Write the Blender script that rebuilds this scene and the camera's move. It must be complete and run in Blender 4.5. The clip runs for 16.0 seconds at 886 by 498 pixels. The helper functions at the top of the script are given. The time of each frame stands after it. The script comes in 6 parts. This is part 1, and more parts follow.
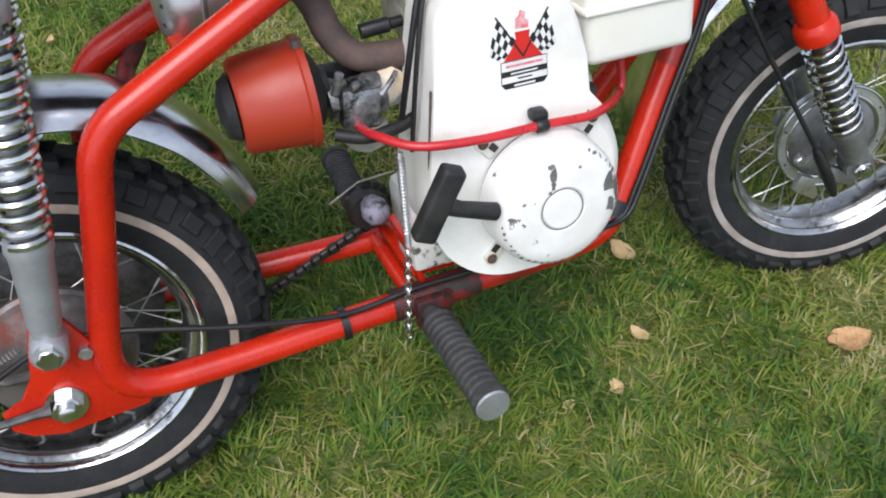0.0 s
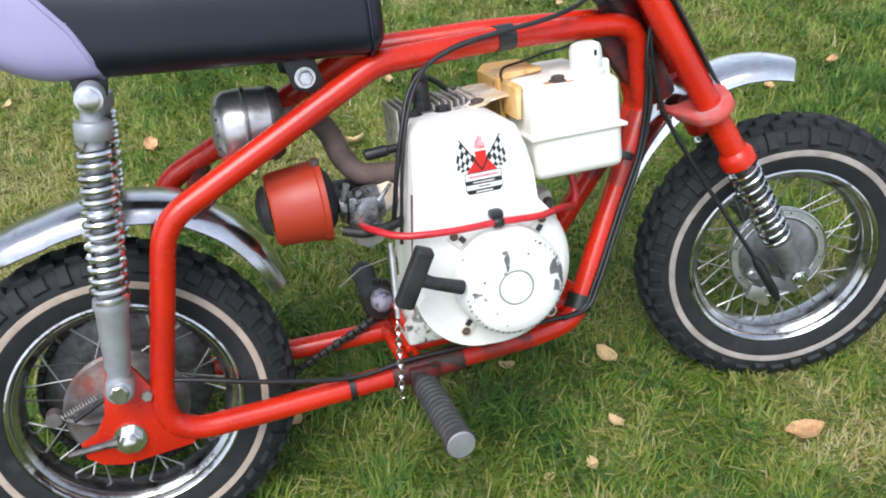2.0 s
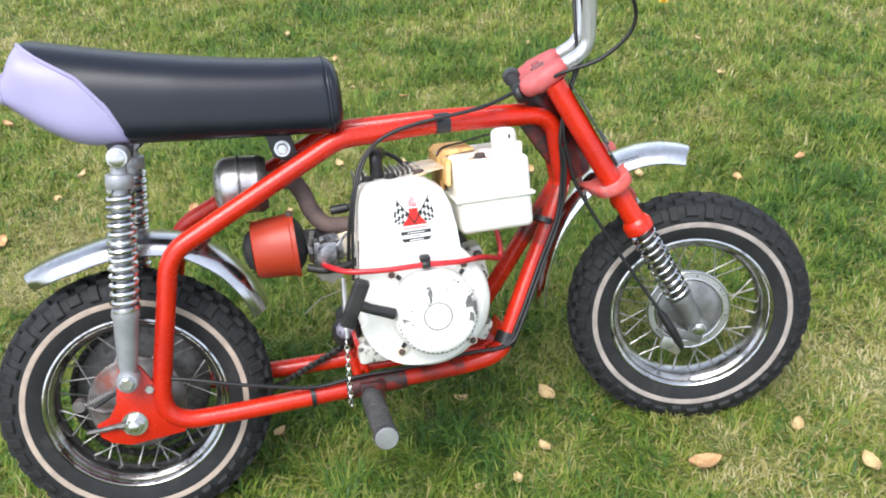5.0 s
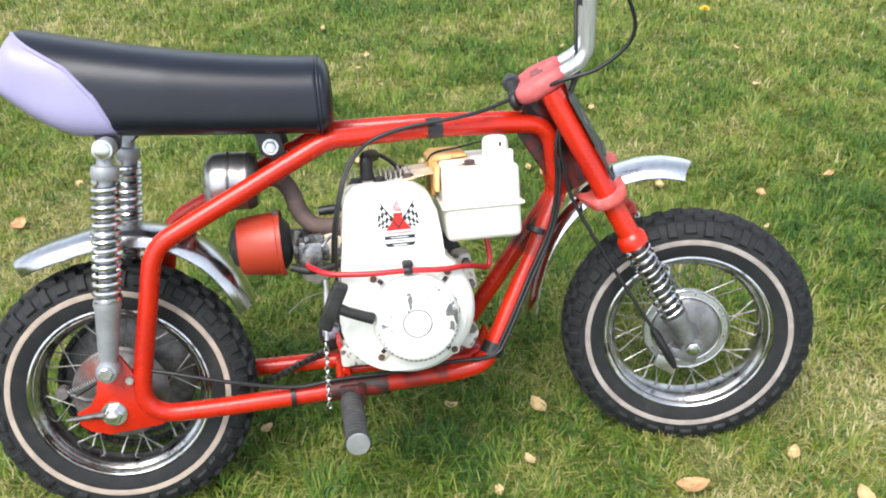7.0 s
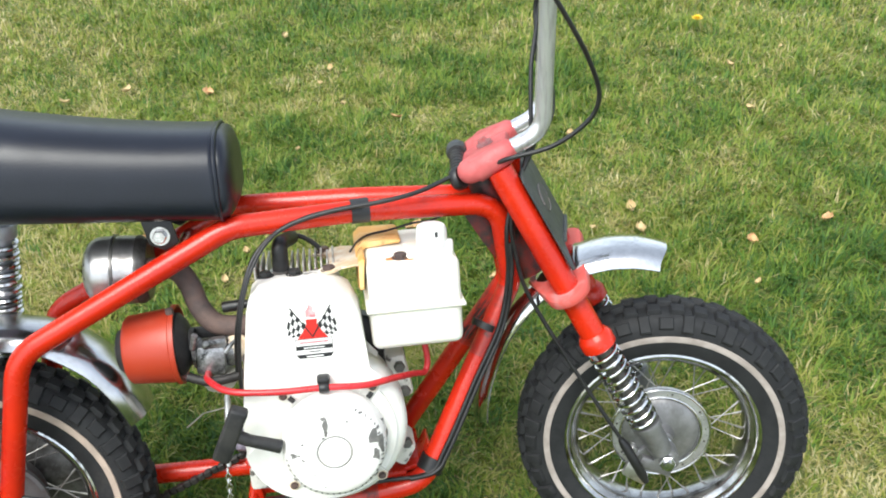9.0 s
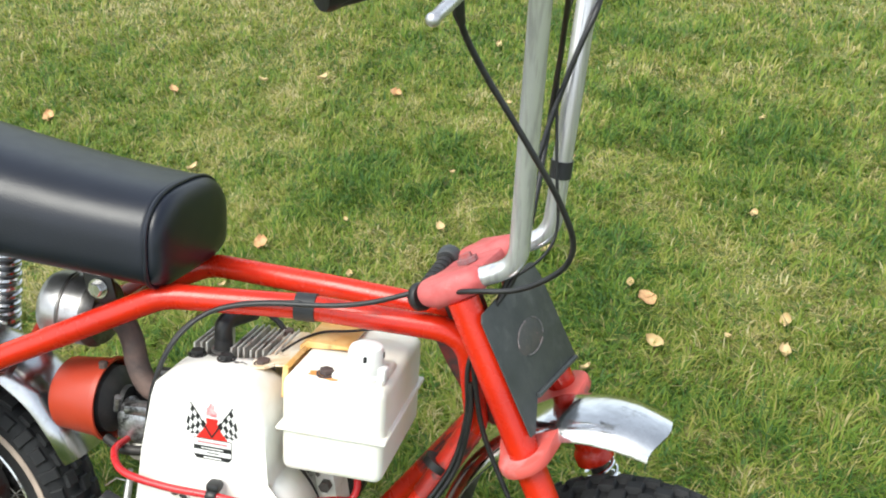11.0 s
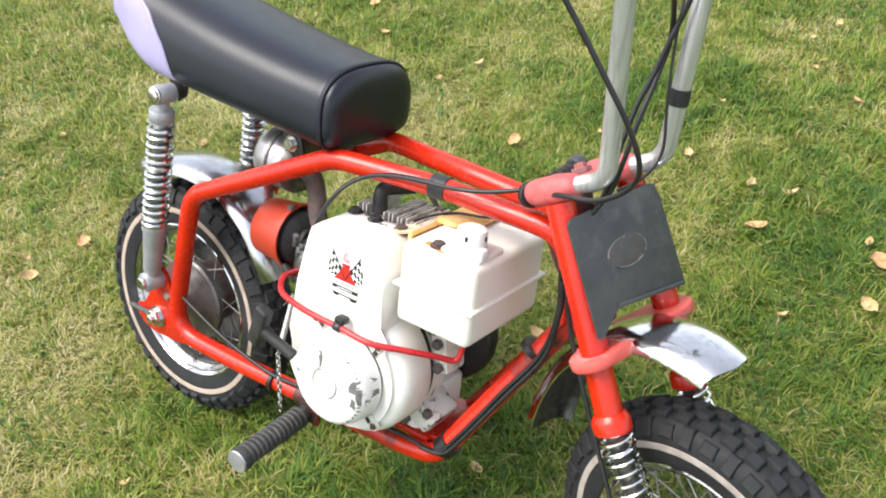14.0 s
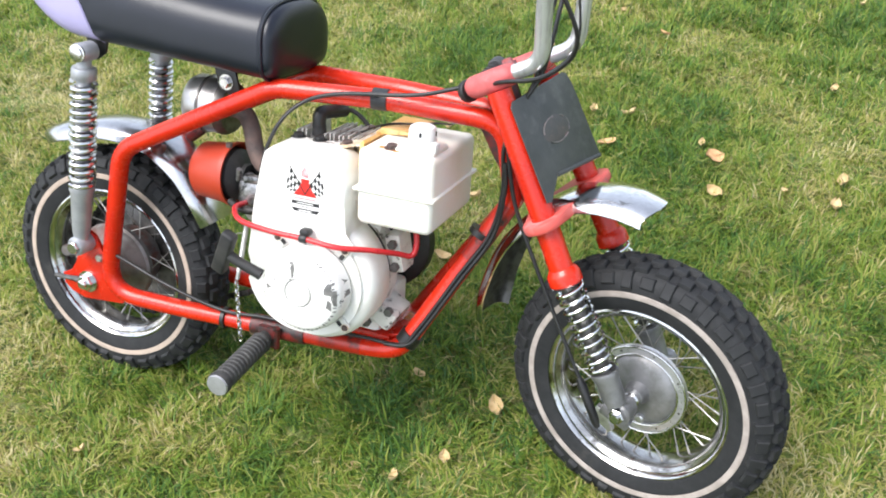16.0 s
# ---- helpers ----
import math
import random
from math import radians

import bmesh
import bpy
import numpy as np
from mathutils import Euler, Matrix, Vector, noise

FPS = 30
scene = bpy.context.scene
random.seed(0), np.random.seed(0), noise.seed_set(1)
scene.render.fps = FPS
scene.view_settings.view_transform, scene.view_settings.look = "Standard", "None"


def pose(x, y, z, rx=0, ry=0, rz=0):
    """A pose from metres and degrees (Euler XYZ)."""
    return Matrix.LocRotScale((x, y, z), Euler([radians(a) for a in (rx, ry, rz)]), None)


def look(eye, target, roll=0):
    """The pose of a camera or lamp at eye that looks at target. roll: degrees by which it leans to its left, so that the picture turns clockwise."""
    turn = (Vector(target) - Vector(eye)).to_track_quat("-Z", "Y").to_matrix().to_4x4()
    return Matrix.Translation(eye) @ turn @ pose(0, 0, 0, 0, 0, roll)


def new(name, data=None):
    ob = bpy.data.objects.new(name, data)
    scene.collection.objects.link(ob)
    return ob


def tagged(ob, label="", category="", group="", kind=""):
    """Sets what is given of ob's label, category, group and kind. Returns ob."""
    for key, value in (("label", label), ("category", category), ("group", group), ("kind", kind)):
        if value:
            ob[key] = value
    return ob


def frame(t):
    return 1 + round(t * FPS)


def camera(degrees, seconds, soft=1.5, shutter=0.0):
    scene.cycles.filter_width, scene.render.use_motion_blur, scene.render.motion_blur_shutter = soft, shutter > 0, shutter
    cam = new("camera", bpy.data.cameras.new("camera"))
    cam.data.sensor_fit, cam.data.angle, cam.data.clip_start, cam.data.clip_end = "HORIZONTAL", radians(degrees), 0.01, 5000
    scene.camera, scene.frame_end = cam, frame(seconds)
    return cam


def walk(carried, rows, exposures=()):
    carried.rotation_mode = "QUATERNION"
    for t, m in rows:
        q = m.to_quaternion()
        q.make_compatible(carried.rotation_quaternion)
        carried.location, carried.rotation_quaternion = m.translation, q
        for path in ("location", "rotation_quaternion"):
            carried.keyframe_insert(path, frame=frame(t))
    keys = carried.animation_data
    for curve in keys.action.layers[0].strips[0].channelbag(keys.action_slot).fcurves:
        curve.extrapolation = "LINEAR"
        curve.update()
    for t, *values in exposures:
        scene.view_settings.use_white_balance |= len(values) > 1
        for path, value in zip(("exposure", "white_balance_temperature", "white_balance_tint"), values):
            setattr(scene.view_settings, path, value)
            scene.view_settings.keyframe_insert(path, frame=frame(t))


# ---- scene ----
cam = camera(50.9, 16.0, soft=1.9)
PATH = [
    (0, (-0.359, -0.689, 1.132), (0.154, 0.5, -0.392), 3.3),
    (0.5, (-0.364, -0.808, 1.142), (0.129, 0.539, -0.252), -0.2),
    (1, (-0.33, -0.896, 1.191), (0.241, 0.447, -0.177), 2.6),
    (1.5, (-0.325, -0.955, 1.209), (0.141, 0.489, -0.094), 0.4),
    (2, (-0.332, -0.997, 1.236), (0.094, 0.51, -0.008), -1.5),
    (2.5, (-0.321, -1.03, 1.294), (0.088, 0.511, 0.086), -0.9),
    (3, (-0.325, -1.081, 1.312), (0.065, 0.445, 0.08), -1.5),
    (3.5, (-0.399, -1.138, 1.358), (0.136, 0.423, 0.229), -0.4),
    (3.7, (-0.385, -1.196, 1.36), (0.156, 0.386, 0.262), -1.3),
    (5.8, (-0.123, -1.37, 1.362), (0.063, 0.308, 0.289), -1.6),
    (6, (-0.117, -1.366, 1.365), (0.079, 0.311, 0.294), -1.0),
    (6.5, (-0.101, -1.351, 1.366), (0.096, 0.32, 0.284), -1.1),
    (7, (-0.085, -1.352, 1.36), (0.108, 0.322, 0.282), -1.6),
    (7.5, (-0.069, -1.35, 1.352), (0.129, 0.297, 0.235), -2.1),
    (8, (-0.035, -1.247, 1.352), (0.191, 0.404, 0.246), -0.8),
    (8.5, (0.013, -1.097, 1.374), (0.306, 0.537, 0.259), 2.3),
    (8.7, (0.021, -1.07, 1.373), (0.296, 0.569, 0.26), 1.0),
    (10.8, (0.455, -0.831, 1.404), (0.064, 0.767, 0.267), -2.2),
    (11, (0.467, -0.754, 1.408), (0.068, 0.837, 0.263), -0.4),
    (11.5, (0.53, -0.68, 1.421), (-0.107, 0.835, 0.282), -3.6),
    (11.9, (0.615, -0.689, 1.416), (-0.208, 0.724, 0.264), -0.7),
    (12, (0.657, -0.684, 1.429), (-0.274, 0.638, 0.252), -3.8),
    (12.5, (0.732, -0.697, 1.438), (-0.329, 0.631, 0.384), -5.5),
    (13, (0.786, -0.676, 1.483), (-0.372, 0.579, 0.442), -7.7),
    (13.5, (0.807, -0.677, 1.485), (-0.287, 0.545, 0.34), -5.6),
    (14, (0.801, -0.731, 1.451), (-0.229, 0.436, 0.195), -6.3),
    (14.5, (0.773, -0.891, 1.438), (-0.064, 0.401, 0.16), -6.4),
    (15, (0.739, -1.016, 1.428), (0.035, 0.294, 0.09), -3.3),
    (15.5, (0.714, -1.039, 1.438), (0.072, 0.37, 0.172), -0.9),
    (16, (0.71, -1.055, 1.434), (0.05, 0.343, 0.165), -4.2),
]
walk(cam, [(t, look(eye, target, roll)) for t, eye, target, roll in PATH],
     [(0, 0.34, 6050, 11), (1.0, 0.52, 6050, 11), (2.0, 0.64, 6000, 10), (3.5, 0.80, 6050, 10), (7.0, 1.01, 6300, 9), (8.5, 1.00, 6350, 6),
      (11.0, 0.98, 6500, 4), (12.5, 1.28, 6900, 9), (14.0, 1.19, 6600, 10), (16.0, 1.19, 6300, 10)])

# ---- light ----
world = bpy.data.worlds.new("sky")
scene.world = world
world.use_nodes = True
wn = world.node_tree
sky = wn.nodes.new("ShaderNodeTexSky")
sky.sky_type = 'NISHITA'
sky.sun_disc = False
SUN_EL, SUN_AZ = radians(60), radians(218)
sky.sun_elevation, sky.sun_rotation = SUN_EL, SUN_AZ
sky.air_density, sky.dust_density, sky.ozone_density = 1.0, 2.0, 1.0
hazy = wn.nodes.new("ShaderNodeHueSaturation")
hazy.inputs["Saturation"].default_value = 0.42
wn.links.new(sky.outputs[0], hazy.inputs["Color"])
wn.links.new(hazy.outputs[0], wn.nodes["Background"].inputs[0])
wn.nodes["Background"].inputs[1].default_value = 0.17
sun = new("sun", bpy.data.lights.new("sun", 'SUN'))
sun.data.energy, sun.data.angle, sun.data.color = 1.9, radians(38), (1.0, 0.96, 0.90)
sun_from = Vector((math.sin(SUN_AZ) * math.cos(SUN_EL), math.cos(SUN_AZ) * math.cos(SUN_EL), math.sin(SUN_EL)))
sun.matrix_world = look(sun_from * 20, (0, 0, 0))


# ---- materials ----
def ramp_between(nt, fac, c0, c1, lo=0.35, hi=0.65):
    r = nt.nodes.new("ShaderNodeValToRGB")
    r.color_ramp.elements[0].position, r.color_ramp.elements[1].position = lo, hi
    r.color_ramp.elements[0].color, r.color_ramp.elements[1].color = (*c0, 1), (*c1, 1)
    nt.links.new(fac, r.inputs[0])
    return r.outputs[0]


def mixed(nt, fac, a, b):
    m = nt.nodes.new("ShaderNodeMix")
    m.data_type = 'RGBA'
    if isinstance(fac, float):
        m.inputs[0].default_value = fac
    else:
        nt.links.new(fac, m.inputs[0])
    for s, v in ((6, a), (7, b)):
        if isinstance(v, tuple):
            m.inputs[s].default_value = (*v, 1)
        else:
            nt.links.new(v, m.inputs[s])
    return m.outputs[2]


def noise_of(nt, scale, detail=4.0, rough=0.6, coord="Object", stretch=(1, 1, 1)):
    tc = nt.nodes.new("ShaderNodeTexCoord")
    mp = nt.nodes.new("ShaderNodeMapping")
    mp.inputs[3].default_value = stretch
    n = nt.nodes.new("ShaderNodeTexNoise")
    n.inputs["Scale"].default_value, n.inputs["Detail"].default_value, n.inputs["Roughness"].default_value = scale, detail, rough
    nt.links.new(tc.outputs[coord], mp.inputs[0])
    nt.links.new(mp.outputs[0], n.inputs["Vector"])
    return n.outputs[0]


def surface(name, base, rough=0.5, metal=0.0, alt=None, alt_scale=14, alt_lo=0.42, alt_hi=0.62, stain=None, stain_scale=5, stain_lo=0.6, stain_hi=0.75,
            bump=0.0, bump_scale=200, rough_var=0.1, coat=0.0, sub=0.0, stretch=(1, 1, 1)):
    """A painted, plastic or metal surface: base colour, finer grain towards alt, larger stains, uneven gloss and fine relief."""
    m = bpy.data.materials.new(name)
    m.use_nodes = True
    nt = m.node_tree
    b = nt.nodes["Principled BSDF"]
    b.inputs["Metallic"].default_value = metal
    alt = alt or tuple(c * 0.8 for c in base)
    col = ramp_between(nt, noise_of(nt, alt_scale, 6.0, stretch=stretch), base, alt, alt_lo, alt_hi)
    if stain:
        s = ramp_between(nt, noise_of(nt, stain_scale, 8.0, 0.7), (0, 0, 0), (1, 1, 1), stain_lo, stain_hi)
        col = mixed(nt, s, col, stain)
    nt.links.new(col, b.inputs["Base Color"])
    mr = nt.nodes.new("ShaderNodeMapRange")
    mr.inputs[3].default_value, mr.inputs[4].default_value = max(rough - rough_var, 0.02), min(rough + rough_var, 1)
    nt.links.new(noise_of(nt, alt_scale * 2.7, 5.0), mr.inputs[0])
    nt.links.new(mr.outputs[0], b.inputs["Roughness"])
    b.inputs["Coat Weight"].default_value = coat
    b.inputs["Coat Roughness"].default_value = 0.15
    if sub:
        b.inputs["Subsurface Weight"].default_value = sub
        b.inputs["Subsurface Radius"].default_value = (0.004, 0.003, 0.002)
    if bump:
        bp = nt.nodes.new("ShaderNodeBump")
        bp.inputs["Strength"].default_value, bp.inputs["Distance"].default_value = bump, 0.002
        nt.links.new(noise_of(nt, bump_scale, 5.0), bp.inputs["Height"])
        nt.links.new(bp.outputs[0], b.inputs["Normal"])
    return m


RED_STAINED = surface("oil_stained_red_paint", (0.40, 0.018, 0.007), 0.38, 0, (0.22, 0.014, 0.009), 16, stain=(0.030, 0.018, 0.016), stain_scale=24, stain_lo=0.50, stain_hi=0.62, bump=0.15)
RED = surface("red_paint", (0.53, 0.020, 0.0040), 0.27, 0, (0.43, 0.014, 0.0045), 9, stain=(0.16, 0.012, 0.009), stain_scale=8, stain_lo=0.60, stain_hi=0.72, rough_var=0.09, bump=0.10, bump_scale=70)
RED_GRIMY = surface("grimy_red_paint", (0.19, 0.013, 0.010), 0.5, 0, (0.09, 0.012, 0.010), 20, stain=(0.022, 0.016, 0.015), stain_scale=22, stain_lo=0.44, stain_hi=0.58, bump=0.2)
RED_FADED = surface("faded_red_paint", (0.52, 0.115, 0.115), 0.55, 0, (0.42, 0.065, 0.065), 25, stain=(0.56, 0.26, 0.26), stain_scale=18, stain_lo=0.58, stain_hi=0.72, bump=0.25)
FILTER_RED = surface("filter_red_paint", (0.35, 0.033, 0.012), 0.42, 0, (0.35, 0.036, 0.015), 30, stain=(0.20, 0.06, 0.03), stain_scale=16, stain_lo=0.66, stain_hi=0.74, bump=0.1)
HOSE_RED = surface("red_hose", (0.50, 0.020, 0.025), 0.3, 0, (0.42, 0.015, 0.02), 40)
WHITE = surface("white_engine_paint", (0.80, 0.79, 0.75), 0.40, 0, (0.74, 0.72, 0.66), 22, stain=(0.10, 0.085, 0.075), stain_scale=16, stain_lo=0.705, stain_hi=0.725, bump=0.06, bump_scale=60)
WHITE_WORN = surface("chipped_white_paint", (0.80, 0.79, 0.76), 0.42, 0, (0.74, 0.72, 0.68), 26, stain=(0.12, 0.115, 0.11), stain_scale=24, stain_lo=0.635, stain_hi=0.65, bump=0.08, bump_scale=60)
CHIP = surface("bare_metal_chip", (0.17, 0.165, 0.16), 0.5, 0.4, (0.24, 0.23, 0.22), 120)
TANK = surface("white_plastic_tank", (0.78, 0.77, 0.72), 0.45, 0, (0.74, 0.72, 0.64), 10, stain=(0.60, 0.50, 0.36), stain_scale=6, stain_lo=0.68, stain_hi=0.85, sub=0.15)
TANK_CAP = surface("white_plastic_cap", (0.80, 0.79, 0.76), 0.4)
RUST_STAIN = surface("rusty_tank_bracket", (0.62, 0.46, 0.29), 0.55, 0, (0.74, 0.70, 0.60), 30, stain=(0.20, 0.09, 0.04), stain_scale=28, stain_lo=0.62, stain_hi=0.72, bump=0.3)
CHROME = surface("chrome", (0.74, 0.74, 0.75), 0.10, 1.0, (0.80, 0.80, 0.81), 30, rough_var=0.06)
CHROME_DULL = surface("tarnished_chrome", (0.66, 0.66, 0.66), 0.22, 1.0, (0.52, 0.51, 0.50), 26, stain=(0.30, 0.28, 0.26), stain_scale=18, stain_lo=0.55, stain_hi=0.75, rough_var=0.12, bump=0.12, bump_scale=40)
STEEL = surface("zinc_steel", (0.60, 0.60, 0.60), 0.35, 0.9, (0.44, 0.43, 0.42), 60, stain=(0.25, 0.21, 0.17), stain_scale=30, stain_lo=0.6, stain_hi=0.75, rough_var=0.12)
ALLOY = surface("dull_alloy", (0.50, 0.50, 0.52), 0.45, 0.75, (0.40, 0.40, 0.42), 24, stain=(0.20, 0.18, 0.17), stain_scale=14, stain_lo=0.6, stain_hi=0.8, rough_var=0.12, bump=0.1)
GREY_PAINT = surface("grey_shock_paint", (0.36, 0.37, 0.39), 0.42, 0.4, (0.30, 0.31, 0.33), 30, rough_var=0.1)
DRUM = surface("rusty_brake_drum", (0.20, 0.185, 0.18), 0.46, 0.6, (0.10, 0.09, 0.087), 22, stain=(0.17, 0.055, 0.038), stain_scale=12, stain_lo=0.5, stain_hi=0.65, bump=0.2)
RUST_PIPE = surface("rusty_exhaust", (0.085, 0.060, 0.055), 0.75, 0.2, (0.13, 0.085, 0.07), 30, stain=(0.05, 0.04, 0.04), stain_scale=22, stain_lo=0.5, stain_hi=0.7, bump=0.4)
BLACK_PLASTIC = surface("black_plastic", (0.008, 0.008, 0.009), 0.42, 0, (0.014, 0.014, 0.014), 60, bump=0.15)
BLACK_WORN = surface("worn_black_rubber", (0.013, 0.013, 0.014), 0.6, 0, (0.028, 0.027, 0.026), 40, stain=(0.06, 0.058, 0.055), stain_scale=30, stain_lo=0.58, stain_hi=0.75, bump=0.3)
PEG = surface("dusty_peg_rubber", (0.045, 0.044, 0.043), 0.7, 0, (0.022, 0.022, 0.022), 60, stain=(0.10, 0.095, 0.09), stain_scale=30, stain_lo=0.55, stain_hi=0.7, bump=0.3)
TYRE = surface("tyre_rubber", (0.0065, 0.0072, 0.0085), 0.74, 0, (0.012, 0.013, 0.0145), 40, stain=(0.038, 0.036, 0.033), stain_scale=18, stain_lo=0.58, stain_hi=0.8, bump=0.2, bump_scale=300)
WHITEWALL = surface("aged_whitewall", (0.43, 0.345, 0.28), 0.6, 0, (0.34, 0.275, 0.225), 30, stain=(0.30, 0.23, 0.17), stain_scale=25, stain_lo=0.62, stain_hi=0.78)
WHITEWALL_GREY = surface("grey_whitewall", (0.37, 0.325, 0.295), 0.6, 0, (0.27, 0.235, 0.21), 30, stain=(0.26, 0.22, 0.19), stain_scale=25, stain_lo=0.58, stain_hi=0.75)
SEAT_BLACK = surface("black_vinyl", (0.0026, 0.0042, 0.0105), 0.36, 0, (0.0042, 0.0062, 0.0140), 12, rough_var=0.07, bump=0.14, bump_scale=420)
SEAT_LILAC = surface("lilac_vinyl", (0.32, 0.295, 0.47), 0.42, 0, (0.29, 0.265, 0.43), 9, rough_var=0.05, bump=0.08, bump_scale=420)
PLATE = surface("dark_number_plate", (0.034, 0.039, 0.041), 0.5, 0, (0.050, 0.054, 0.055), 18, stain=(0.10, 0.103, 0.105), stain_scale=13, stain_lo=0.54, stain_hi=0.74, bump=0.12)
TAPE = surface("black_tape", (0.02, 0.021, 0.024), 0.5)
DECAL_RED = surface("decal_red", (0.62, 0.02, 0.015), 0.4)
DECAL_BLACK = surface("decal_black", (0.015, 0.015, 0.017), 0.4)
FIN = surface("engine_fins", (0.58, 0.56, 0.52), 0.5, 0.35, (0.42, 0.40, 0.37), 60, stain=(0.16, 0.10, 0.07), stain_scale=30, stain_lo=0.55, stain_hi=0.7, bump=0.2)
CARB = surface("carburettor_metal", (0.42, 0.42, 0.43), 0.32, 0.8, (0.14, 0.14, 0.14), 50, stain=(0.03, 0.03, 0.03), stain_scale=36, stain_lo=0.50, stain_hi=0.62, bump=0.3)
BOWL = surface("fuel_bowl", (0.40, 0.39, 0.35), 0.45, 0.3, (0.32, 0.31, 0.28), 30)
# dark spots in both rim chromes stand in for reflected spokes and hub
RIM = surface("rim_chrome", (0.62, 0.62, 0.625), 0.14, 1.0, (0.50, 0.495, 0.49), 34, stain=(0.15, 0.13, 0.12), stain_scale=26, stain_lo=0.54, stain_hi=0.66, rough_var=0.06, bump=0.35, bump_scale=40)
RIM_WELL = surface("mottled_rim_well", (0.46, 0.46, 0.455), 0.20, 0.95, (0.30, 0.295, 0.29), 30, stain=(0.07, 0.06, 0.055), stain_scale=24, stain_lo=0.52, stain_hi=0.64, rough_var=0.10, bump=0.3, bump_scale=40)
PLATE_ALLOY = surface("brake_plate_alloy", (0.27, 0.27, 0.28), 0.45, 0.65, (0.18, 0.18, 0.18), 24, stain=(0.09, 0.085, 0.08), stain_scale=18, stain_lo=0.54, stain_hi=0.75, rough_var=0.12, bump=0.1)
YELLOWED = surface("yellowed_strap", (0.66, 0.36, 0.10), 0.5, 0, (0.74, 0.50, 0.22), 26, stain=(0.34, 0.15, 0.05), stain_scale=30, stain_lo=0.58, stain_hi=0.70, bump=0.3)
FENDER_GREY = surface("worn_metal_fender", (0.52, 0.52, 0.54), 0.22, 1.0, (0.42, 0.42, 0.43), 22, stain=(0.30, 0.29, 0.28), stain_scale=14, stain_lo=0.55, stain_hi=0.75, rough_var=0.10, bump=0.10, bump_scale=30)
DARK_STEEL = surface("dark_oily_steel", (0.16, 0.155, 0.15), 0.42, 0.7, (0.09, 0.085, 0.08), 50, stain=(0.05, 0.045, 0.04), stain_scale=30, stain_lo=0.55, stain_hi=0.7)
RED_DUSTY = surface("dusty_red_paint", (0.40, 0.065, 0.055), 0.6, 0, (0.26, 0.07, 0.07), 20, stain=(0.22, 0.16, 0.17), stain_scale=16, stain_lo=0.45, stain_hi=0.60, bump=0.25)
WHITE_CHIPPED = surface("oily_white_casting", (0.66, 0.65, 0.60), 0.45, 0, (0.55, 0.53, 0.48), 26, stain=(0.07, 0.06, 0.05), stain_scale=26, stain_lo=0.57, stain_hi=0.62, bump=0.2)
RUST_ORANGE = surface("orange_rust", (0.62, 0.27, 0.07), 0.6, 0, (0.48, 0.20, 0.07), 40, stain=(0.22, 0.10, 0.05), stain_scale=40, stain_lo=0.6, stain_hi=0.7, bump=0.3)
PLATE_MARK = surface("rubbed_emblem", (0.055, 0.056, 0.056), 0.55, 0, (0.075, 0.066, 0.064), 60, stain=(0.22, 0.13, 0.13), stain_scale=70, stain_lo=0.58, stain_hi=0.70, bump=0.2)
DECAL_WHITE = surface("decal_white", (0.78, 0.77, 0.75), 0.4)
DECAL_PINK = surface("decal_pink", (0.66, 0.16, 0.18), 0.4, 0, (0.72, 0.42, 0.42), 160)
CLAMP_DUSTY = surface("dusty_clamp_paint", (0.54, 0.085, 0.070), 0.5, 0, (0.42, 0.22, 0.215), 20, alt_lo=0.52, alt_hi=0.70, stain=(0.16, 0.10, 0.10), stain_scale=22, stain_lo=0.60, stain_hi=0.72, bump=0.15)
RING_MARK = surface("rubbed_ring", (0.13, 0.125, 0.125), 0.55, 0, (0.22, 0.17, 0.165), 60, stain=(0.05, 0.052, 0.054), stain_scale=80, stain_lo=0.50, stain_hi=0.60)
# long streaks in the bar colour stand in for mirrored surroundings
BAR_CHROME = surface("worn_streaked_chrome", (0.64, 0.64, 0.67), 0.17, 0.62, (0.49, 0.485, 0.52), 150, alt_lo=0.47, alt_hi=0.62, stain=(0.40, 0.39, 0.40), stain_scale=24, stain_lo=0.62, stain_hi=0.78, rough_var=0.08, stretch=(1, 1, 0.03))
GRIP = surface("black_grip_rubber", (0.0075, 0.0075, 0.009), 0.42, 0, (0.014, 0.014, 0.016), 40, stain=(0.028, 0.028, 0.029), stain_scale=30, stain_lo=0.62, stain_hi=0.78, bump=0.15)
FENDER_CHROME = surface("dented_chrome", (0.74, 0.74, 0.75), 0.13, 1.0, (0.62, 0.62, 0.63), 26, stain=(0.36, 0.35, 0.34), stain_scale=18, stain_lo=0.58, stain_hi=0.75, rough_var=0.10, bump=0.5, bump_scale=22)
CAST_ALLOY = surface("polished_cast_alloy", (0.58, 0.58, 0.61), 0.30, 0.75, (0.48, 0.48, 0.51), 40, stain=(0.40, 0.39, 0.40), stain_scale=30, stain_lo=0.6, stain_hi=0.75, rough_var=0.1, bump=0.08)
SPOKE = surface("dull_spoke", (0.34, 0.335, 0.33), 0.42, 0.8, (0.36, 0.34, 0.32), 60, rough_var=0.1)
MUFFLER = surface("heat_dulled_steel", (0.50, 0.495, 0.50), 0.34, 0.9, (0.38, 0.375, 0.375), 30, stain=(0.14, 0.12, 0.11), stain_scale=16, stain_lo=0.58, stain_hi=0.75, rough_var=0.1, bump=0.15, bump_scale=80)
LILAC_METAL = surface("lilac_grey_metal", (0.27, 0.25, 0.32), 0.6, 0.1, (0.15, 0.14, 0.17), 60, stain=(0.04, 0.037, 0.04), stain_scale=80, stain_lo=0.48, stain_hi=0.58, bump=0.8, bump_scale=120)
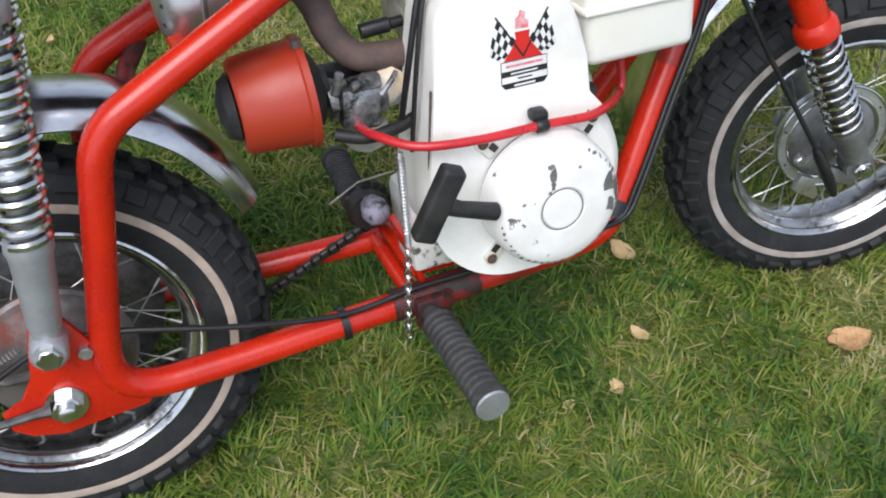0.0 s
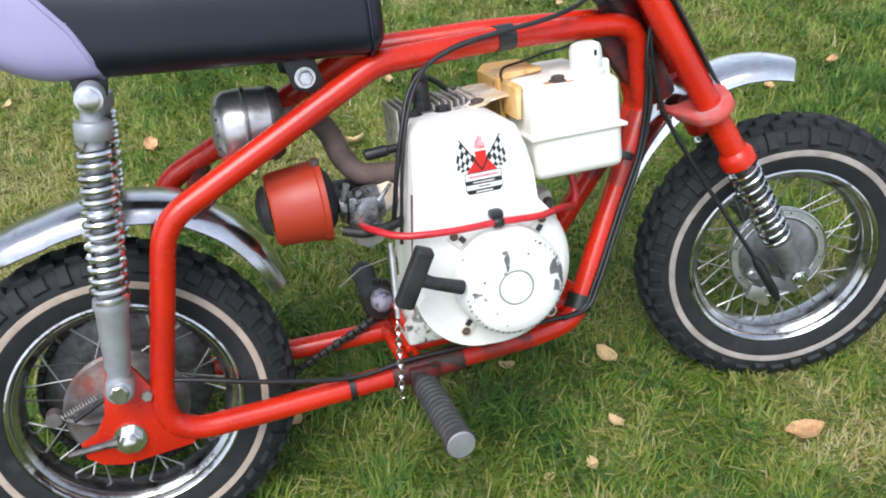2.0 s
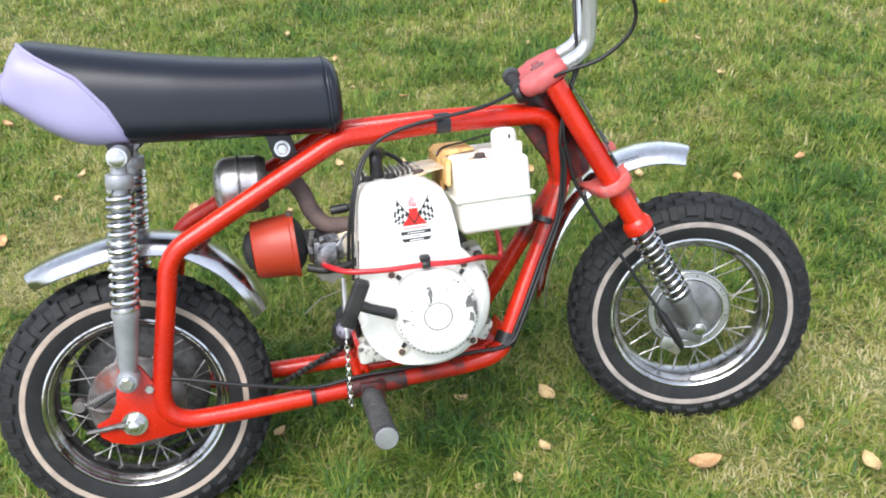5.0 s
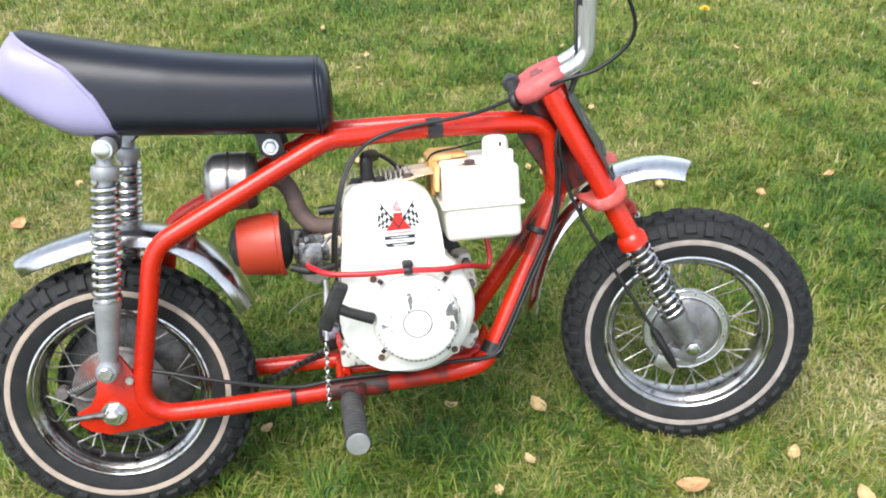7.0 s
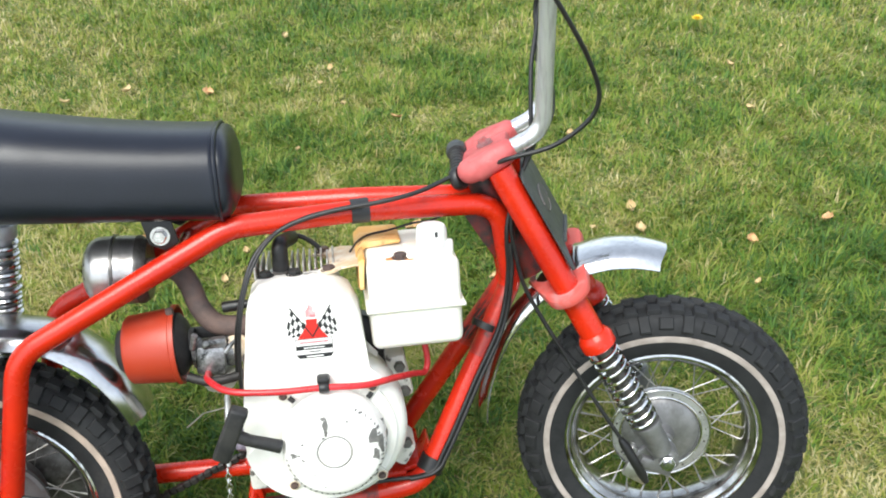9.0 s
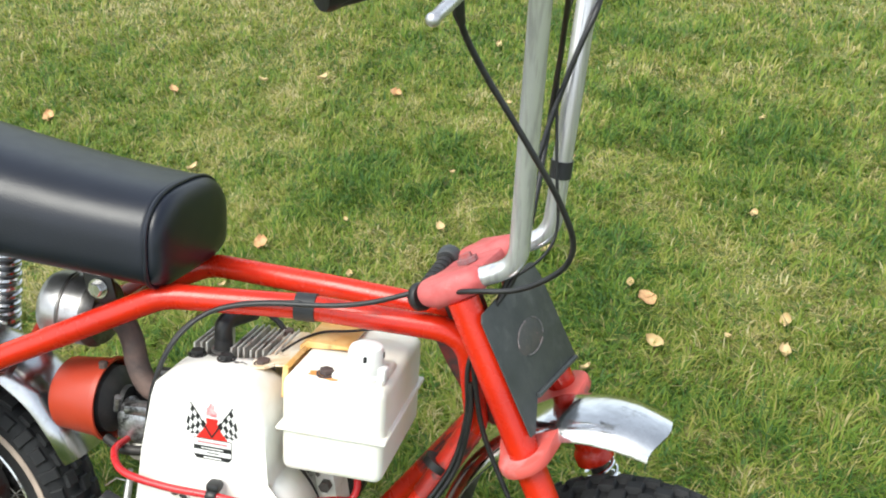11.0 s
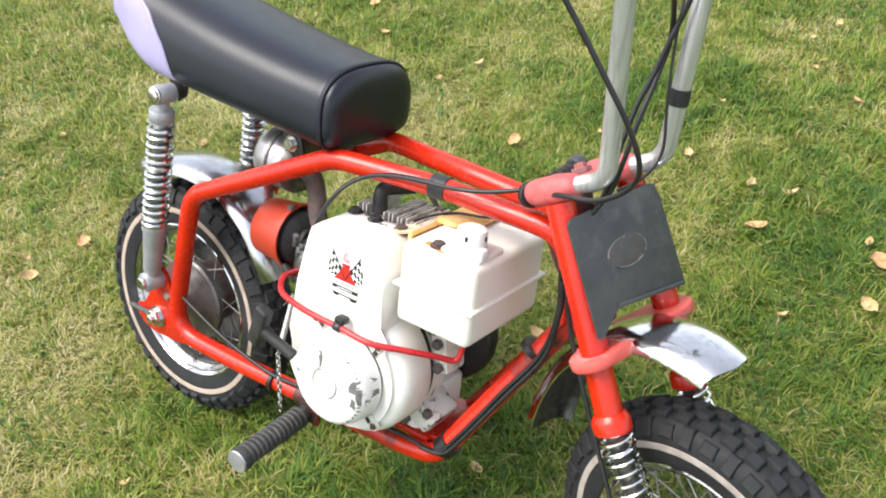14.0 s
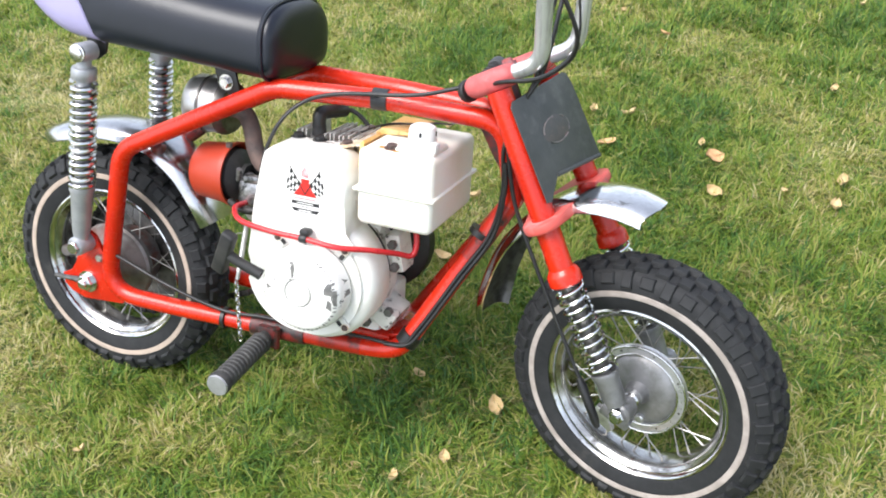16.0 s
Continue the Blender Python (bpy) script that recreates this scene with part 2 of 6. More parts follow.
GREASE = surface("greasy_chain", (0.020, 0.018, 0.017), 0.5, 0.4, (0.035, 0.032, 0.03), 60)


# ---- mesh tools ----
def to_mesh(bm, name, smooth=40):
    me = bpy.data.meshes.new(name)
    bmesh.ops.recalc_face_normals(bm, faces=bm.faces)
    bm.to_mesh(me)
    bm.free()
    if smooth:
        me.polygons.foreach_set("use_smooth", [True] * len(me.polygons))
        me.set_sharp_from_angle(angle=radians(smooth))
    return me


def part(name, bm, material, parent, label="", smooth=40):
    """One bmesh as one mesh object under a thing or a part."""
    me = to_mesh(bm, name, smooth)
    me.materials.append(material)
    ob = new(name, me)
    ob.parent = parent
    return tagged(ob, label)


def V(*p):
    return Vector(p)


def fillet(pts, r, n=5, closed=False):
    """Rounds the corners of a polyline."""
    pts = [Vector(p) for p in pts]
    out = []
    k = len(pts)
    for i, p in enumerate(pts):
        if not closed and i in (0, k - 1):
            out.append(p)
            continue
        a, b = pts[i - 1] - p, pts[(i + 1) % k] - p
        rr = r[i] if isinstance(r, (list, tuple)) else r
        ca = max(-1, min(1, a.normalized().dot(b.normalized())))
        half = math.acos(ca) / 2
        d = min(rr / max(math.tan(half), 0.05), a.length * 0.48, b.length * 0.48)
        p0, p1 = p + a.normalized() * d, p + b.normalized() * d
        for j in range(n + 1):
            t = j / n
            out.append(p0 * (1 - t) ** 2 + p * 2 * t * (1 - t) + p1 * t ** 2)
    return out


def spline(pts, n=8):
    """A smooth line through points."""
    pts = [Vector(p) for p in pts]
    q = [pts[0] * 2 - pts[1]] + pts + [pts[-1] * 2 - pts[-2]]
    out = []
    for i in range(1, len(q) - 2):
        a, b, c, d = q[i - 1:i + 3]
        for j in range(n):
            t = j / n
            out.append(0.5 * (2 * b + (c - a) * t + (2 * a - 5 * b + 4 * c - d) * t * t + (3 * b - a - 3 * c + d) * t ** 3))
    out.append(pts[-1])
    return out


def tube(bm, pts, r, n=14, closed=False, cap=True):
    """Sweeps a round section along points; r may be a list."""
    pts = [Vector(p) for p in pts]
    k = len(pts)
    rings, up = [], None
    for i, p in enumerate(pts):
        if closed:
            t = pts[(i + 1) % k] - pts[i - 1]
        else:
            t = pts[min(i + 1, k - 1)] - pts[max(i - 1, 0)]
        t.normalize()
        if up is None:
            up = t.orthogonal().normalized()
        up = (up - t * up.dot(t)).normalized()
        side = t.cross(up)
        rr = r[i] if isinstance(r, (list, tuple)) else r
        rings.append([bm.verts.new(p + (up * math.cos(a) + side * math.sin(a)) * rr) for a in (2 * math.pi * j / n for j in range(n))])
    pairs = list(zip(rings, rings[1:])) + ([(rings[-1], rings[0])] if closed else [])
    for a, b in pairs:
        for j in range(n):
            bm.faces.new((a[j], a[(j + 1) % n], b[(j + 1) % n], b[j]))
    if cap and not closed:
        bm.faces.new(list(reversed(rings[0])))
        bm.faces.new(rings[-1])
    return bm


def lathe(bm, origin, axis, profile, n=32):
    """Turns a profile of (along, radius) round an axis; radius 0 closes it."""
    o, ax = Vector(origin), Vector(axis).normalized()
    s = ax.orthogonal().normalized()
    if abs(ax.y) > 0.9:
        s = Vector((1, 0, 0))
        s = (s - ax * s.dot(ax)).normalized()
    c = ax.cross(s)
    rings = []
    for d, r in profile:
        if r < 1e-6:
            rings.append([bm.verts.new(o + ax * d)])
        else:
            rings.append([bm.verts.new(o + ax * d + (s * math.cos(a) + c * math.sin(a)) * r) for a in (2 * math.pi * j / n for j in range(n))])
    for a, b in zip(rings, rings[1:]):
        if len(a) == 1 and len(b) == 1:
            continue
        for j in range(n):
            k = (j + 1) % n
            if len(a) == 1:
                bm.faces.new((a[0], b[k], b[j]))
            elif len(b) == 1:
                bm.faces.new((a[j], a[k], b[0]))
            else:
                bm.faces.new((a[j], a[k], b[k], b[j]))
    return bm


def loft(bm, rings, closed=True, cap=True):
    vs = [[bm.verts.new(p) for p in ring] for ring in rings]
    n = len(vs[0])
    for a, b in zip(vs, vs[1:]):
        for j in range(n if closed else n - 1):
            bm.faces.new((a[j], a[(j + 1) % n], b[(j + 1) % n], b[j]))
    if cap:
        bm.faces.new(list(reversed(vs[0])))
        bm.faces.new(vs[-1])
    return bm


def block(bm, m, size, bevel=0.003, seg=2):
    """A bevelled box of that size at the pose m."""
    b2 = bmesh.new()
    bmesh.ops.create_cube(b2, size=1)
    bmesh.ops.scale(b2, vec=size, verts=b2.verts)
    if bevel:
        bmesh.ops.bevel(b2, geom=b2.edges[:] + b2.verts[:], offset=bevel, segments=seg, affect='EDGES', profile=0.5)
    bmesh.ops.transform(b2, matrix=m, verts=b2.verts)
    return absorb(bm, b2)


def absorb(bm, b2):
    me = bpy.data.meshes.new("tmp")
    b2.to_mesh(me)
    b2.free()
    bm.from_mesh(me)
    bpy.data.meshes.remove(me)
    return bm


def slab(bm, outline, y0, y1, bevel=0.002, seg=2):
    """A plate with that outline in (x, z), between y0 and y1, with rounded edges."""
    b2 = bmesh.new()
    a = [b2.verts.new((x, y0, z)) for x, z in outline]
    b = [b2.verts.new((x, y1, z)) for x, z in outline]
    b2.faces.new(a)
    b2.faces.new(list(reversed(b)))
    n = len(a)
    for j in range(n):
        b2.faces.new((a[j], b[j], b[(j + 1) % n], a[(j + 1) % n]))
    if bevel:
        caps = [e for e in b2.edges if abs(e.verts[0].co.y - e.verts[1].co.y) < 1e-7]
        bmesh.ops.bevel(b2, geom=caps, offset=bevel, segments=seg, affect='EDGES', profile=0.5)
    return absorb(bm, b2)


def helix(a, b, r, turns, per=16):
    a, b = Vector(a), Vector(b)
    ax = (b - a).normalized()
    s = ax.orthogonal().normalized()
    c = ax.cross(s)
    n = int(turns * per)
    return [a + (b - a) * (i / n) + (s * math.cos(2 * math.pi * turns * i / n) + c * math.sin(2 * math.pi * turns * i / n)) * r for i in range(n + 1)]


def hexnut(bm, at, axis, r, h):
    lathe(bm, at, axis, [(0, 0), (0, r), (h * 0.85, r), (h, r * 0.86), (h, 0)], 6)
    return bm


# ---- the minibike: x forward, y to its left, z up in its own leaning plane ----
bike = new("minibike")
bike.matrix_basis = Matrix.Translation((0.0162, -0.0583, 0.0090)) @ pose(0, 0, 0, -18.16, -0.07, 0.76)
tagged(bike, "vintage red minibike with white engine leaning on a lawn", "minibike", kind="thing")

R_AXLE, F_AXLE = V(-0.533, 0, 0.242), V(0.529, 0.030, 0.240)
R_WHEEL, FENDER_AT = V(-0.537, 0.008, 0.247), V(0.526, 0.018, 0.240)
RAKE = V(-0.405, 0, 0.9143)          # along the steering axis, upwards
STEER_AT = V(0.325, 0, 0.533)
LEG = V(-0.4525, 0, 0.8918)           # along the fork legs, upwards
STEER = Matrix.Translation(STEER_AT) @ Matrix.Rotation(radians(-14), 4, RAKE) @ Matrix.Translation(-STEER_AT)


def tread_mesh(sx, sy, h):
    """One rubber tread block with sloping sides and two fine sipes' worth of bevel."""
    bm = bmesh.new()
    lv = [[bm.verts.new((x * sx / 2 * k, y * sy / 2 * k, z)) for x, y in ((-1, -1), (1, -1), (1, 1), (-1, 1))] for z, k in ((-h, 1.06), (h * 0.7, 0.94), (h, 0.80))]
    for a, c in zip(lv, lv[1:]):
        for q in range(4):
            bm.faces.new((a[q], a[(q + 1) % 4], c[(q + 1) % 4], c[q]))
    bm.faces.new(lv[-1])
    me = to_mesh(bm, "tread_block", 30)
    me.materials.append(TYRE)
    return me


TREAD_COUNT = 40
TREADS = [tread_mesh(0.024, 0.017, 0.006), tread_mesh(0.023, 0.018, 0.006), tread_mesh(0.024, 0.020, 0.005), tread_mesh(0.018, 0.030, 0.005)]


def wheel(name, label, centre, turn, band, hub):
    """A spoked wheel: chrome rim, knobbly tyre, pale sidewall band, hub and single spokes."""
    c = Vector(centre)
    rim = bmesh.new()
    half = [(-0.031, 0.152), (-0.036, 0.1550), (-0.038, 0.1575), (-0.037, 0.1605), (-0.034, 0.1615), (-0.030, 0.158), (-0.022, 0.151), (-0.012, 0.147)]
    inner = [(-0.029, 0.1485), (-0.026, 0.144), (-0.020, 0.140), (-0.012, 0.1375), (-0.005, 0.137)]
    prof = half + [(-a, r) for a, r in reversed(half)] + [(0.031, 0.1505), (-0.031, 0.1505)] + [half[0]]
    lathe(rim, c, (0, 1, 0), prof, 72)
    w = part(name, rim, RIM, bike, label)
    w.matrix_basis = turn
    well = bmesh.new()
    lathe(well, c, (0, 1, 0), [(0.0305, 0.1500)] + [(-a, r) for a, r in inner] + [(a, r) for a, r in reversed(inner)] + [(-0.0305, 0.1500)], 72)
    part("rim_well", well, RIM_WELL, w, "dull chrome rim well with dirt and dark reflections in its colour")
    ty = bmesh.new()
    prof = [(0.030, 0.157), (0.038, 0.162), (0.0425, 0.176), (0.0440, 0.190), (0.0430, 0.204), (0.0400, 0.217), (0.033, 0.226), (0.018, 0.2310), (0, 0.2325)]
    prof = [(-a, r) for a, r in prof] + [(a, r) for a, r in reversed(prof[:-1])]
    lathe(ty, c, (0, 1, 0), prof, 80)
    part("tyre", ty, TYRE, w, "black knobbly tyre", smooth=35)
    # tread blocks: three rows across the crown and one that wraps each shoulder
    for i in range(TREAD_COUNT):
        for row in (-2, -1, 0, 1, 2):
            a = 2 * math.pi * (i + (0.5 if row % 2 else 0.0)) / TREAD_COUNT
            tilt = {-2: -62, -1: -17, 0: 0, 1: 17, 2: 62}[row]
            y = {-2: -0.0385, -1: -0.0205, 0: 0, 1: 0.0205, 2: 0.0385}[row]
            r = {0: 0.2345, 1: 0.2320, 2: 0.2165}[abs(row)]
            o = new("tread_block", TREADS[2 + i % 2 if abs(row) == 2 else abs(row)])
            o.parent = w
            o.matrix_basis = Matrix.Translation(c) @ Matrix.Rotation(a, 4, 'Y') @ Matrix.Translation((0, y, r)) @ Matrix.Rotation(radians(-tilt), 4, 'X')
    for s in (-1, 1):
        wb = bmesh.new()
        lathe(wb, c, (0, s, 0), [(0.041, 0.1850), (0.0445, 0.1862), (0.0452, 0.191), (0.0448, 0.1958), (0.041, 0.197)], 80)
        part("whitewall_band", wb, band, w, "thin aged whitewall ring")
    hubm = bmesh.new()
    if hub == "front":
        lathe(hubm, c, (0, -1, 0), [(-0.036, 0), (-0.036, 0.040), (-0.030, 0.048), (-0.012, 0.050), (-0.004, 0.066), (0.000, 0.081), (0.008, 0.083), (0.0125, 0.081), (0.0135, 0.068), (0.009, 0.0665), (0.009, 0)], 56)
        part("hub", hubm, CAST_ALLOY, w, "bright alloy brake hub flange")
        for a0, a1, rr, off in ((0.0, 2 * math.pi, 0.0815, 0.0130), (0.0, 2 * math.pi, 0.0672, 0.0128)):
            lip = bmesh.new()
            tube(lip, [c + V(math.sin(k * math.pi / 32) * rr, -off, math.cos(k * math.pi / 32) * rr) for k in range(64)], 0.0022, 8, closed=True)
            part("hub_lip", lip, CHROME_DULL, w, "bright raised rim of the hub")
        bp = bmesh.new()
        lathe(bp, c, (0, -1, 0), [(0.006, 0.064), (0.0115, 0.064), (0.014, 0.061), (0.018, 0.050), (0.0205, 0.034), (0.0215, 0.022), (0.030, 0.0185), (0.040, 0.0175), (0.040, 0)], 48)
        block(bp, Matrix.Translation(c + V(-0.030, -0.019, -0.036)) @ Matrix.Rotation(radians(-40), 4, 'Y'), (0.030, 0.014, 0.022), 0.005)
        part("brake_plate", bp, PLATE_ALLOY, w, "dull grey brake backing plate")
        an = bmesh.new()
        lathe(an, c + V(0, -0.040, 0), (0, -1, 0), [(0, 0.0150), (0.010, 0.0150), (0.012, 0.0125), (0.030, 0.0120), (0.032, 0.009), (0.040, 0.009)], 18)
        part("axle_spacer", an, CHROME_DULL, w, "bright steel axle spacer")
        for px_, pz_ in ((-0.046, -0.030), (0.010, -0.050)):
            pv = bmesh.new()
            lathe(pv, c + V(px_, -0.016, pz_), (0, -1, 0), [(0, 0.0085), (0.008, 0.0080), (0.010, 0.006), (0.010, 0)], 14)
            part("brake_pivot", pv, STEEL, w)
        for k in range(8):
            a = 2 * math.pi * (k + 0.3) / 8
            rv = bmesh.new()
            lathe(rv, c + V(math.sin(a) * 0.0745, -0.0130, math.cos(a) * 0.0745), (0, -1, 0), [(0, 0.0022), (0.001, 0.0018), (0.0012, 0)], 8)
            part("rivet", rv, DARK_STEEL, w)
        fl = [(0.004, 0.079), (-0.030, 0.046)]
        lv = bmesh.new()
        slab(lv, [(-0.010, -0.012), (0.030, -0.020), (0.034, -0.012), (0.012, 0.012), (-0.010, 0.014)], -0.006, 0.006, 0.002)
        bmesh.ops.transform(lv, matrix=Matrix.Translation(c + V(-0.052, -0.046, -0.050)) @ Matrix.Rotation(radians(20), 4, 'Y'), verts=lv.verts)
        part("brake_arm", lv, STEEL, w)
    else:
        lathe(hubm, c, (0, -1, 0), [(-0.046, 0), (-0.046, 0.055), (-0.040, 0.062), (-0.010, 0.062), (0.006, 0.064), (0.012, 0.082), (0.026, 0.086), (0.030, 0.082), (0.031, 0.070), (0.038, 0.060), (0.040, 0.030), (0.046, 0.018), (0.046, 0)], 48)
        part("brake_drum", hubm, DRUM, w, "rust-stained brake drum")
        fl = [(0.014, 0.082), (-0.042, 0.058)]
        lv = bmesh.new()
        tube(lv, [c + V(-0.085, -0.052, 0.020), c + V(-0.055, -0.054, 0.004), c + V(-0.015, -0.050, 0.0)], [0.005, 0.006, 0.007], 8)
        lathe(lv, c + V(-0.092, -0.062, 0.022), (0, 1, 0), [(0, 0), (0, 0.011), (0.018, 0.011), (0.018, 0)], 12)
        part("brake_arm", lv, DRUM, w)
        sp = bmesh.new()
        tube(sp, helix(c + V(-0.080, -0.062, 0.024), c + V(-0.030, -0.056, 0.040), 0.004, 12, 8), 0.001, 6)
        part("brake_spring", sp, STEEL, w)
        spk = bmesh.new()
        lathe(spk, c, (0, 1, 0), [(0.0505, 0.02), (0.0505, 0.120), (0.0535, 0.124), (0.0555, 0.120), (0.0555, 0.02)], 56)
        part("sprocket", spk, DARK_STEEL, w)
    spoke = None
    for i in range(32):
        off, hr = fl[i % 2]
        a = 2 * math.pi * i / 32
        b = a + (0.34 if (i // 2) % 2 else -0.34)
        h = V(math.sin(b) * hr, -off, math.cos(b) * hr)
        e = V(math.sin(a) * 0.1385, -off * 0.25, math.cos(a) * 0.1385)
        sb = bmesh.new()
        d = (e - h).normalized()
        tube(sb, [c + h, c + e - d * 0.016, c + e - d * 0.0155, c + e], [0.0011, 0.0011, 0.0020, 0.0020], 6)
        part("spoke", sb, SPOKE, w)
    return w


rear_wheel = wheel("rear_wheel", "chrome spoked rear wheel with a knobbly whitewall tyre", R_WHEEL, Matrix(), WHITEWALL, "rear")
front_wheel = wheel("front_wheel", "chrome spoked front wheel with a knobbly whitewall tyre", F_AXLE, STEER, WHITEWALL_GREY, "front")

# frame: two bent tube loops, cross tubes, head tube
FAR_IN = {0.266: 0.012, 0.060: 0.020, -0.125: 0.020, -0.428: 0.010}   # the far loop runs closer to the middle
LOOP = [((0.266, -0.036, 0.670), 0.055), ((0.060, -0.052, 0.680), 0.2), ((-0.125, -0.079, 0.678), 0.10), ((-0.428, -0.103, 0.528), 0.075), ((-0.495, -0.092, 0.226), 0.080),
        ((-0.340, -0.088, 0.226), 0.3), ((0.060, -0.074, 0.236), 0.3), ((0.122, -0.074, 0.246), 0.07), ((0.284, -0.012, 0.538), 0.035)]
frame_bm = bmesh.new()
for s in (1, -1):
    tube(frame_bm, fillet([(x - (0.036 if s < 0 and x == 0.122 else 0), y * s - (FAR_IN.get(x, 0) if s < 0 else 0), z) for (x, y, z), r in LOOP], [r for p, r in LOOP], 7, closed=True), 0.0165, 16, closed=True)
for x, y, z in ((0.10, 0.072, 0.243), (-0.14, 0.082, 0.235), (-0.33, 0.098, 0.573), (-0.20, 0.085, 0.640)):
    tube(frame_bm, [(x, -y, z), (x, y, z)], 0.011, 12)
frame_part = part("frame", frame_bm, RED, bike, "worn red tubular steel frame")
head_bm = bmesh.new()
lathe(head_bm, STEER_AT + RAKE * 0.015, RAKE, [(0, 0), (0, 0.024), (0.008, 0.026), (0.180, 0.026), (0.188, 0.024), (0.188, 0)], 24)
slab(head_bm, [(0.205, 0.668), (0.262, 0.652), (0.285, 0.600), (0.262, 0.575), (0.240, 0.610)], -0.012, 0.012, 0.003)
part("head_tube", head_bm, RED_GRIMY, frame_part, "grimy dark red head tube and gusset")
for s in (1, -1):
    ap = bmesh.new()
    slab(ap, [(-0.592, 0.226), (-0.595, 0.248), (-0.572, 0.256), (-0.556, 0.280), (-0.549, 0.320), (-0.542, 0.343), (-0.525, 0.352), (-0.508, 0.342), (-0.496, 0.318), (-0.470, 0.262), (-0.440, 0.228), (-0.455, 0.211), (-0.545, 0.203), (-0.575, 0.212)],
         -0.097 * s - 0.004, -0.097 * s + 0.004, 0.0015)
    part("axle_plate", ap, RED, frame_part, "red steel axle plate")
    nb = bmesh.new()
    lathe(nb, R_AXLE + V(0, -0.101 * s, 0), (0, -s, 0), [(0, 0), (0, 0.022), (0.003, 0.022), (0.003, 0)], 24)
    hexnut(nb, R_AXLE + V(0, -0.104 * s, 0), (0, -s, 0), 0.0165, 0.012)
    lathe(nb, R_AXLE + V(0, -0.116 * s, 0), (0, -s, 0), [(0, 0.009), (0.006, 0.009), (0.007, 0.007), (0.007, 0)], 16)
    part("axle_nut", nb, CHROME_DULL, frame_part)
    ad = bmesh.new()
    tube(ad, [(-0.612, -0.103 * s, 0.239), (-0.565, -0.106 * s, 0.243), (-0.548, -0.106 * s, 0.243)], [0.0045, 0.005, 0.008], 8)
    part("chain_adjuster", ad, DARK_STEEL, frame_part)
    sb = bmesh.new()
    hexnut(sb, (-0.498, -0.101 * s, 0.300), (0, -s, 0), 0.008, 0.008)
    part("bolt", sb, STEEL, frame_part)
tp = bmesh.new()
tube(tp, [(0.046, -0.0540, 0.6798), (0.072, -0.0512, 0.6798)], 0.0182, 16)
part("tape_band", tp, TAPE, frame_part, "black tape wound round the top tube")
for p, q in (((-0.232, -0.0855, 0.2295), (-0.224, -0.0852, 0.2297)), ((0.131, -0.0704, 0.262), (0.142, -0.0660, 0.281)), ((0.235, -0.0275, 0.470), (0.240, -0.0255, 0.479))):
    cb = bmesh.new()
    tube(cb, [p, q], 0.0205, 14)
    part("cable_tie", cb, BLACK_PLASTIC, frame_part)
mp = bmesh.new()
block(mp, pose(-0.020, 0.0, 0.258), (0.235, 0.135, 0.012), 0.003)
block(mp, pose(-0.132, -0.052, 0.282, 0, -12, 0), (0.008, 0.055, 0.075), 0.002)
block(mp, pose(0.100, 0.0, 0.262, 0, -14, 0), (0.05, 0.12, 0.008), 0.002)
block(mp, pose(0.124, -0.028, 0.274, 0, -60, 0), (0.050, 0.064, 0.006), 0.002)
part("engine_mount", mp, RED, frame_part, "red engine mounting plate")
sl = bmesh.new()
tube(sl, [(-0.168, -0.0838, 0.2318), (-0.060, -0.0795, 0.2338)], 0.0195, 16)
part("peg_sleeve", sl, RED_GRIMY, frame_part, "dark grimy tube sleeve at the peg")

# oily stains on the lower and front tubes
for s in (1, -1):
    gs = bmesh.new()
    tube(gs, [(0.122 + (z - 0.246) * 0.555 - (0.036 * (0.538 - z) / 0.292 if s < 0 else 0), s * (-0.074 + (z - 0.246) * 0.212), z) for z in (0.430, 0.480, 0.528)], 0.0168, 16)
    part("stained_tube", gs, RED_STAINED, frame_part, "oil-stained red tube")
gs = bmesh.new()
tube(gs, [(-0.060, -0.0795, 0.2338), (0.050, -0.0744, 0.2357)], 0.0168, 16)
part("stained_tube", gs, RED_STAINED, frame_part, "oil-stained red tube")

# foot pegs
for s in (1, -1):
    pg = bmesh.new()
    a, b = (V(-0.128, -0.098, 0.226), V(-0.122, -0.268, 0.212)) if s > 0 else (V(-0.146, 0.098, 0.262), V(-0.135, 0.262, 0.258))
    d = (b - a).normalized()
    prof = [(0, 0.013), (0.030, 0.013), (0.030, 0.020)]
    k = 0.033
    while k < 0.155:
        prof += [(k, 0.0195), (k + 0.002, 0.0178), (k + 0.005, 0.0178), (k + 0.007, 0.0195)]
        k += 0.010
    prof += [(0.160, 0.0205), (0.168, 0.0215), (0.172, 0.0205), (0.172, 0)]
    lathe(pg, a, d, [(0, 0)] + prof, 24)
    foot_peg = part("foot_peg", pg, PEG, bike, "dusty ribbed rubber foot peg")
    pc = bmesh.new()
    lathe(pc, a + d * 0.1725, d, [(0, 0.0195), (0.003, 0.0185), (0.0035, 0)], 24)
    part("end_cap", pc, ALLOY, foot_peg)
    pb = bmesh.new()
    block(pb, Matrix.Translation(a + d * 0.006), (0.034, 0.014, 0.040), 0.003)
    tube(pb, [a + V(0.018, -0.006 * s, -0.02), a + V(0.022, -0.010 * s, 0.022)], 0.007, 8)
    part("peg_bracket", pb, RED_GRIMY, foot_peg)

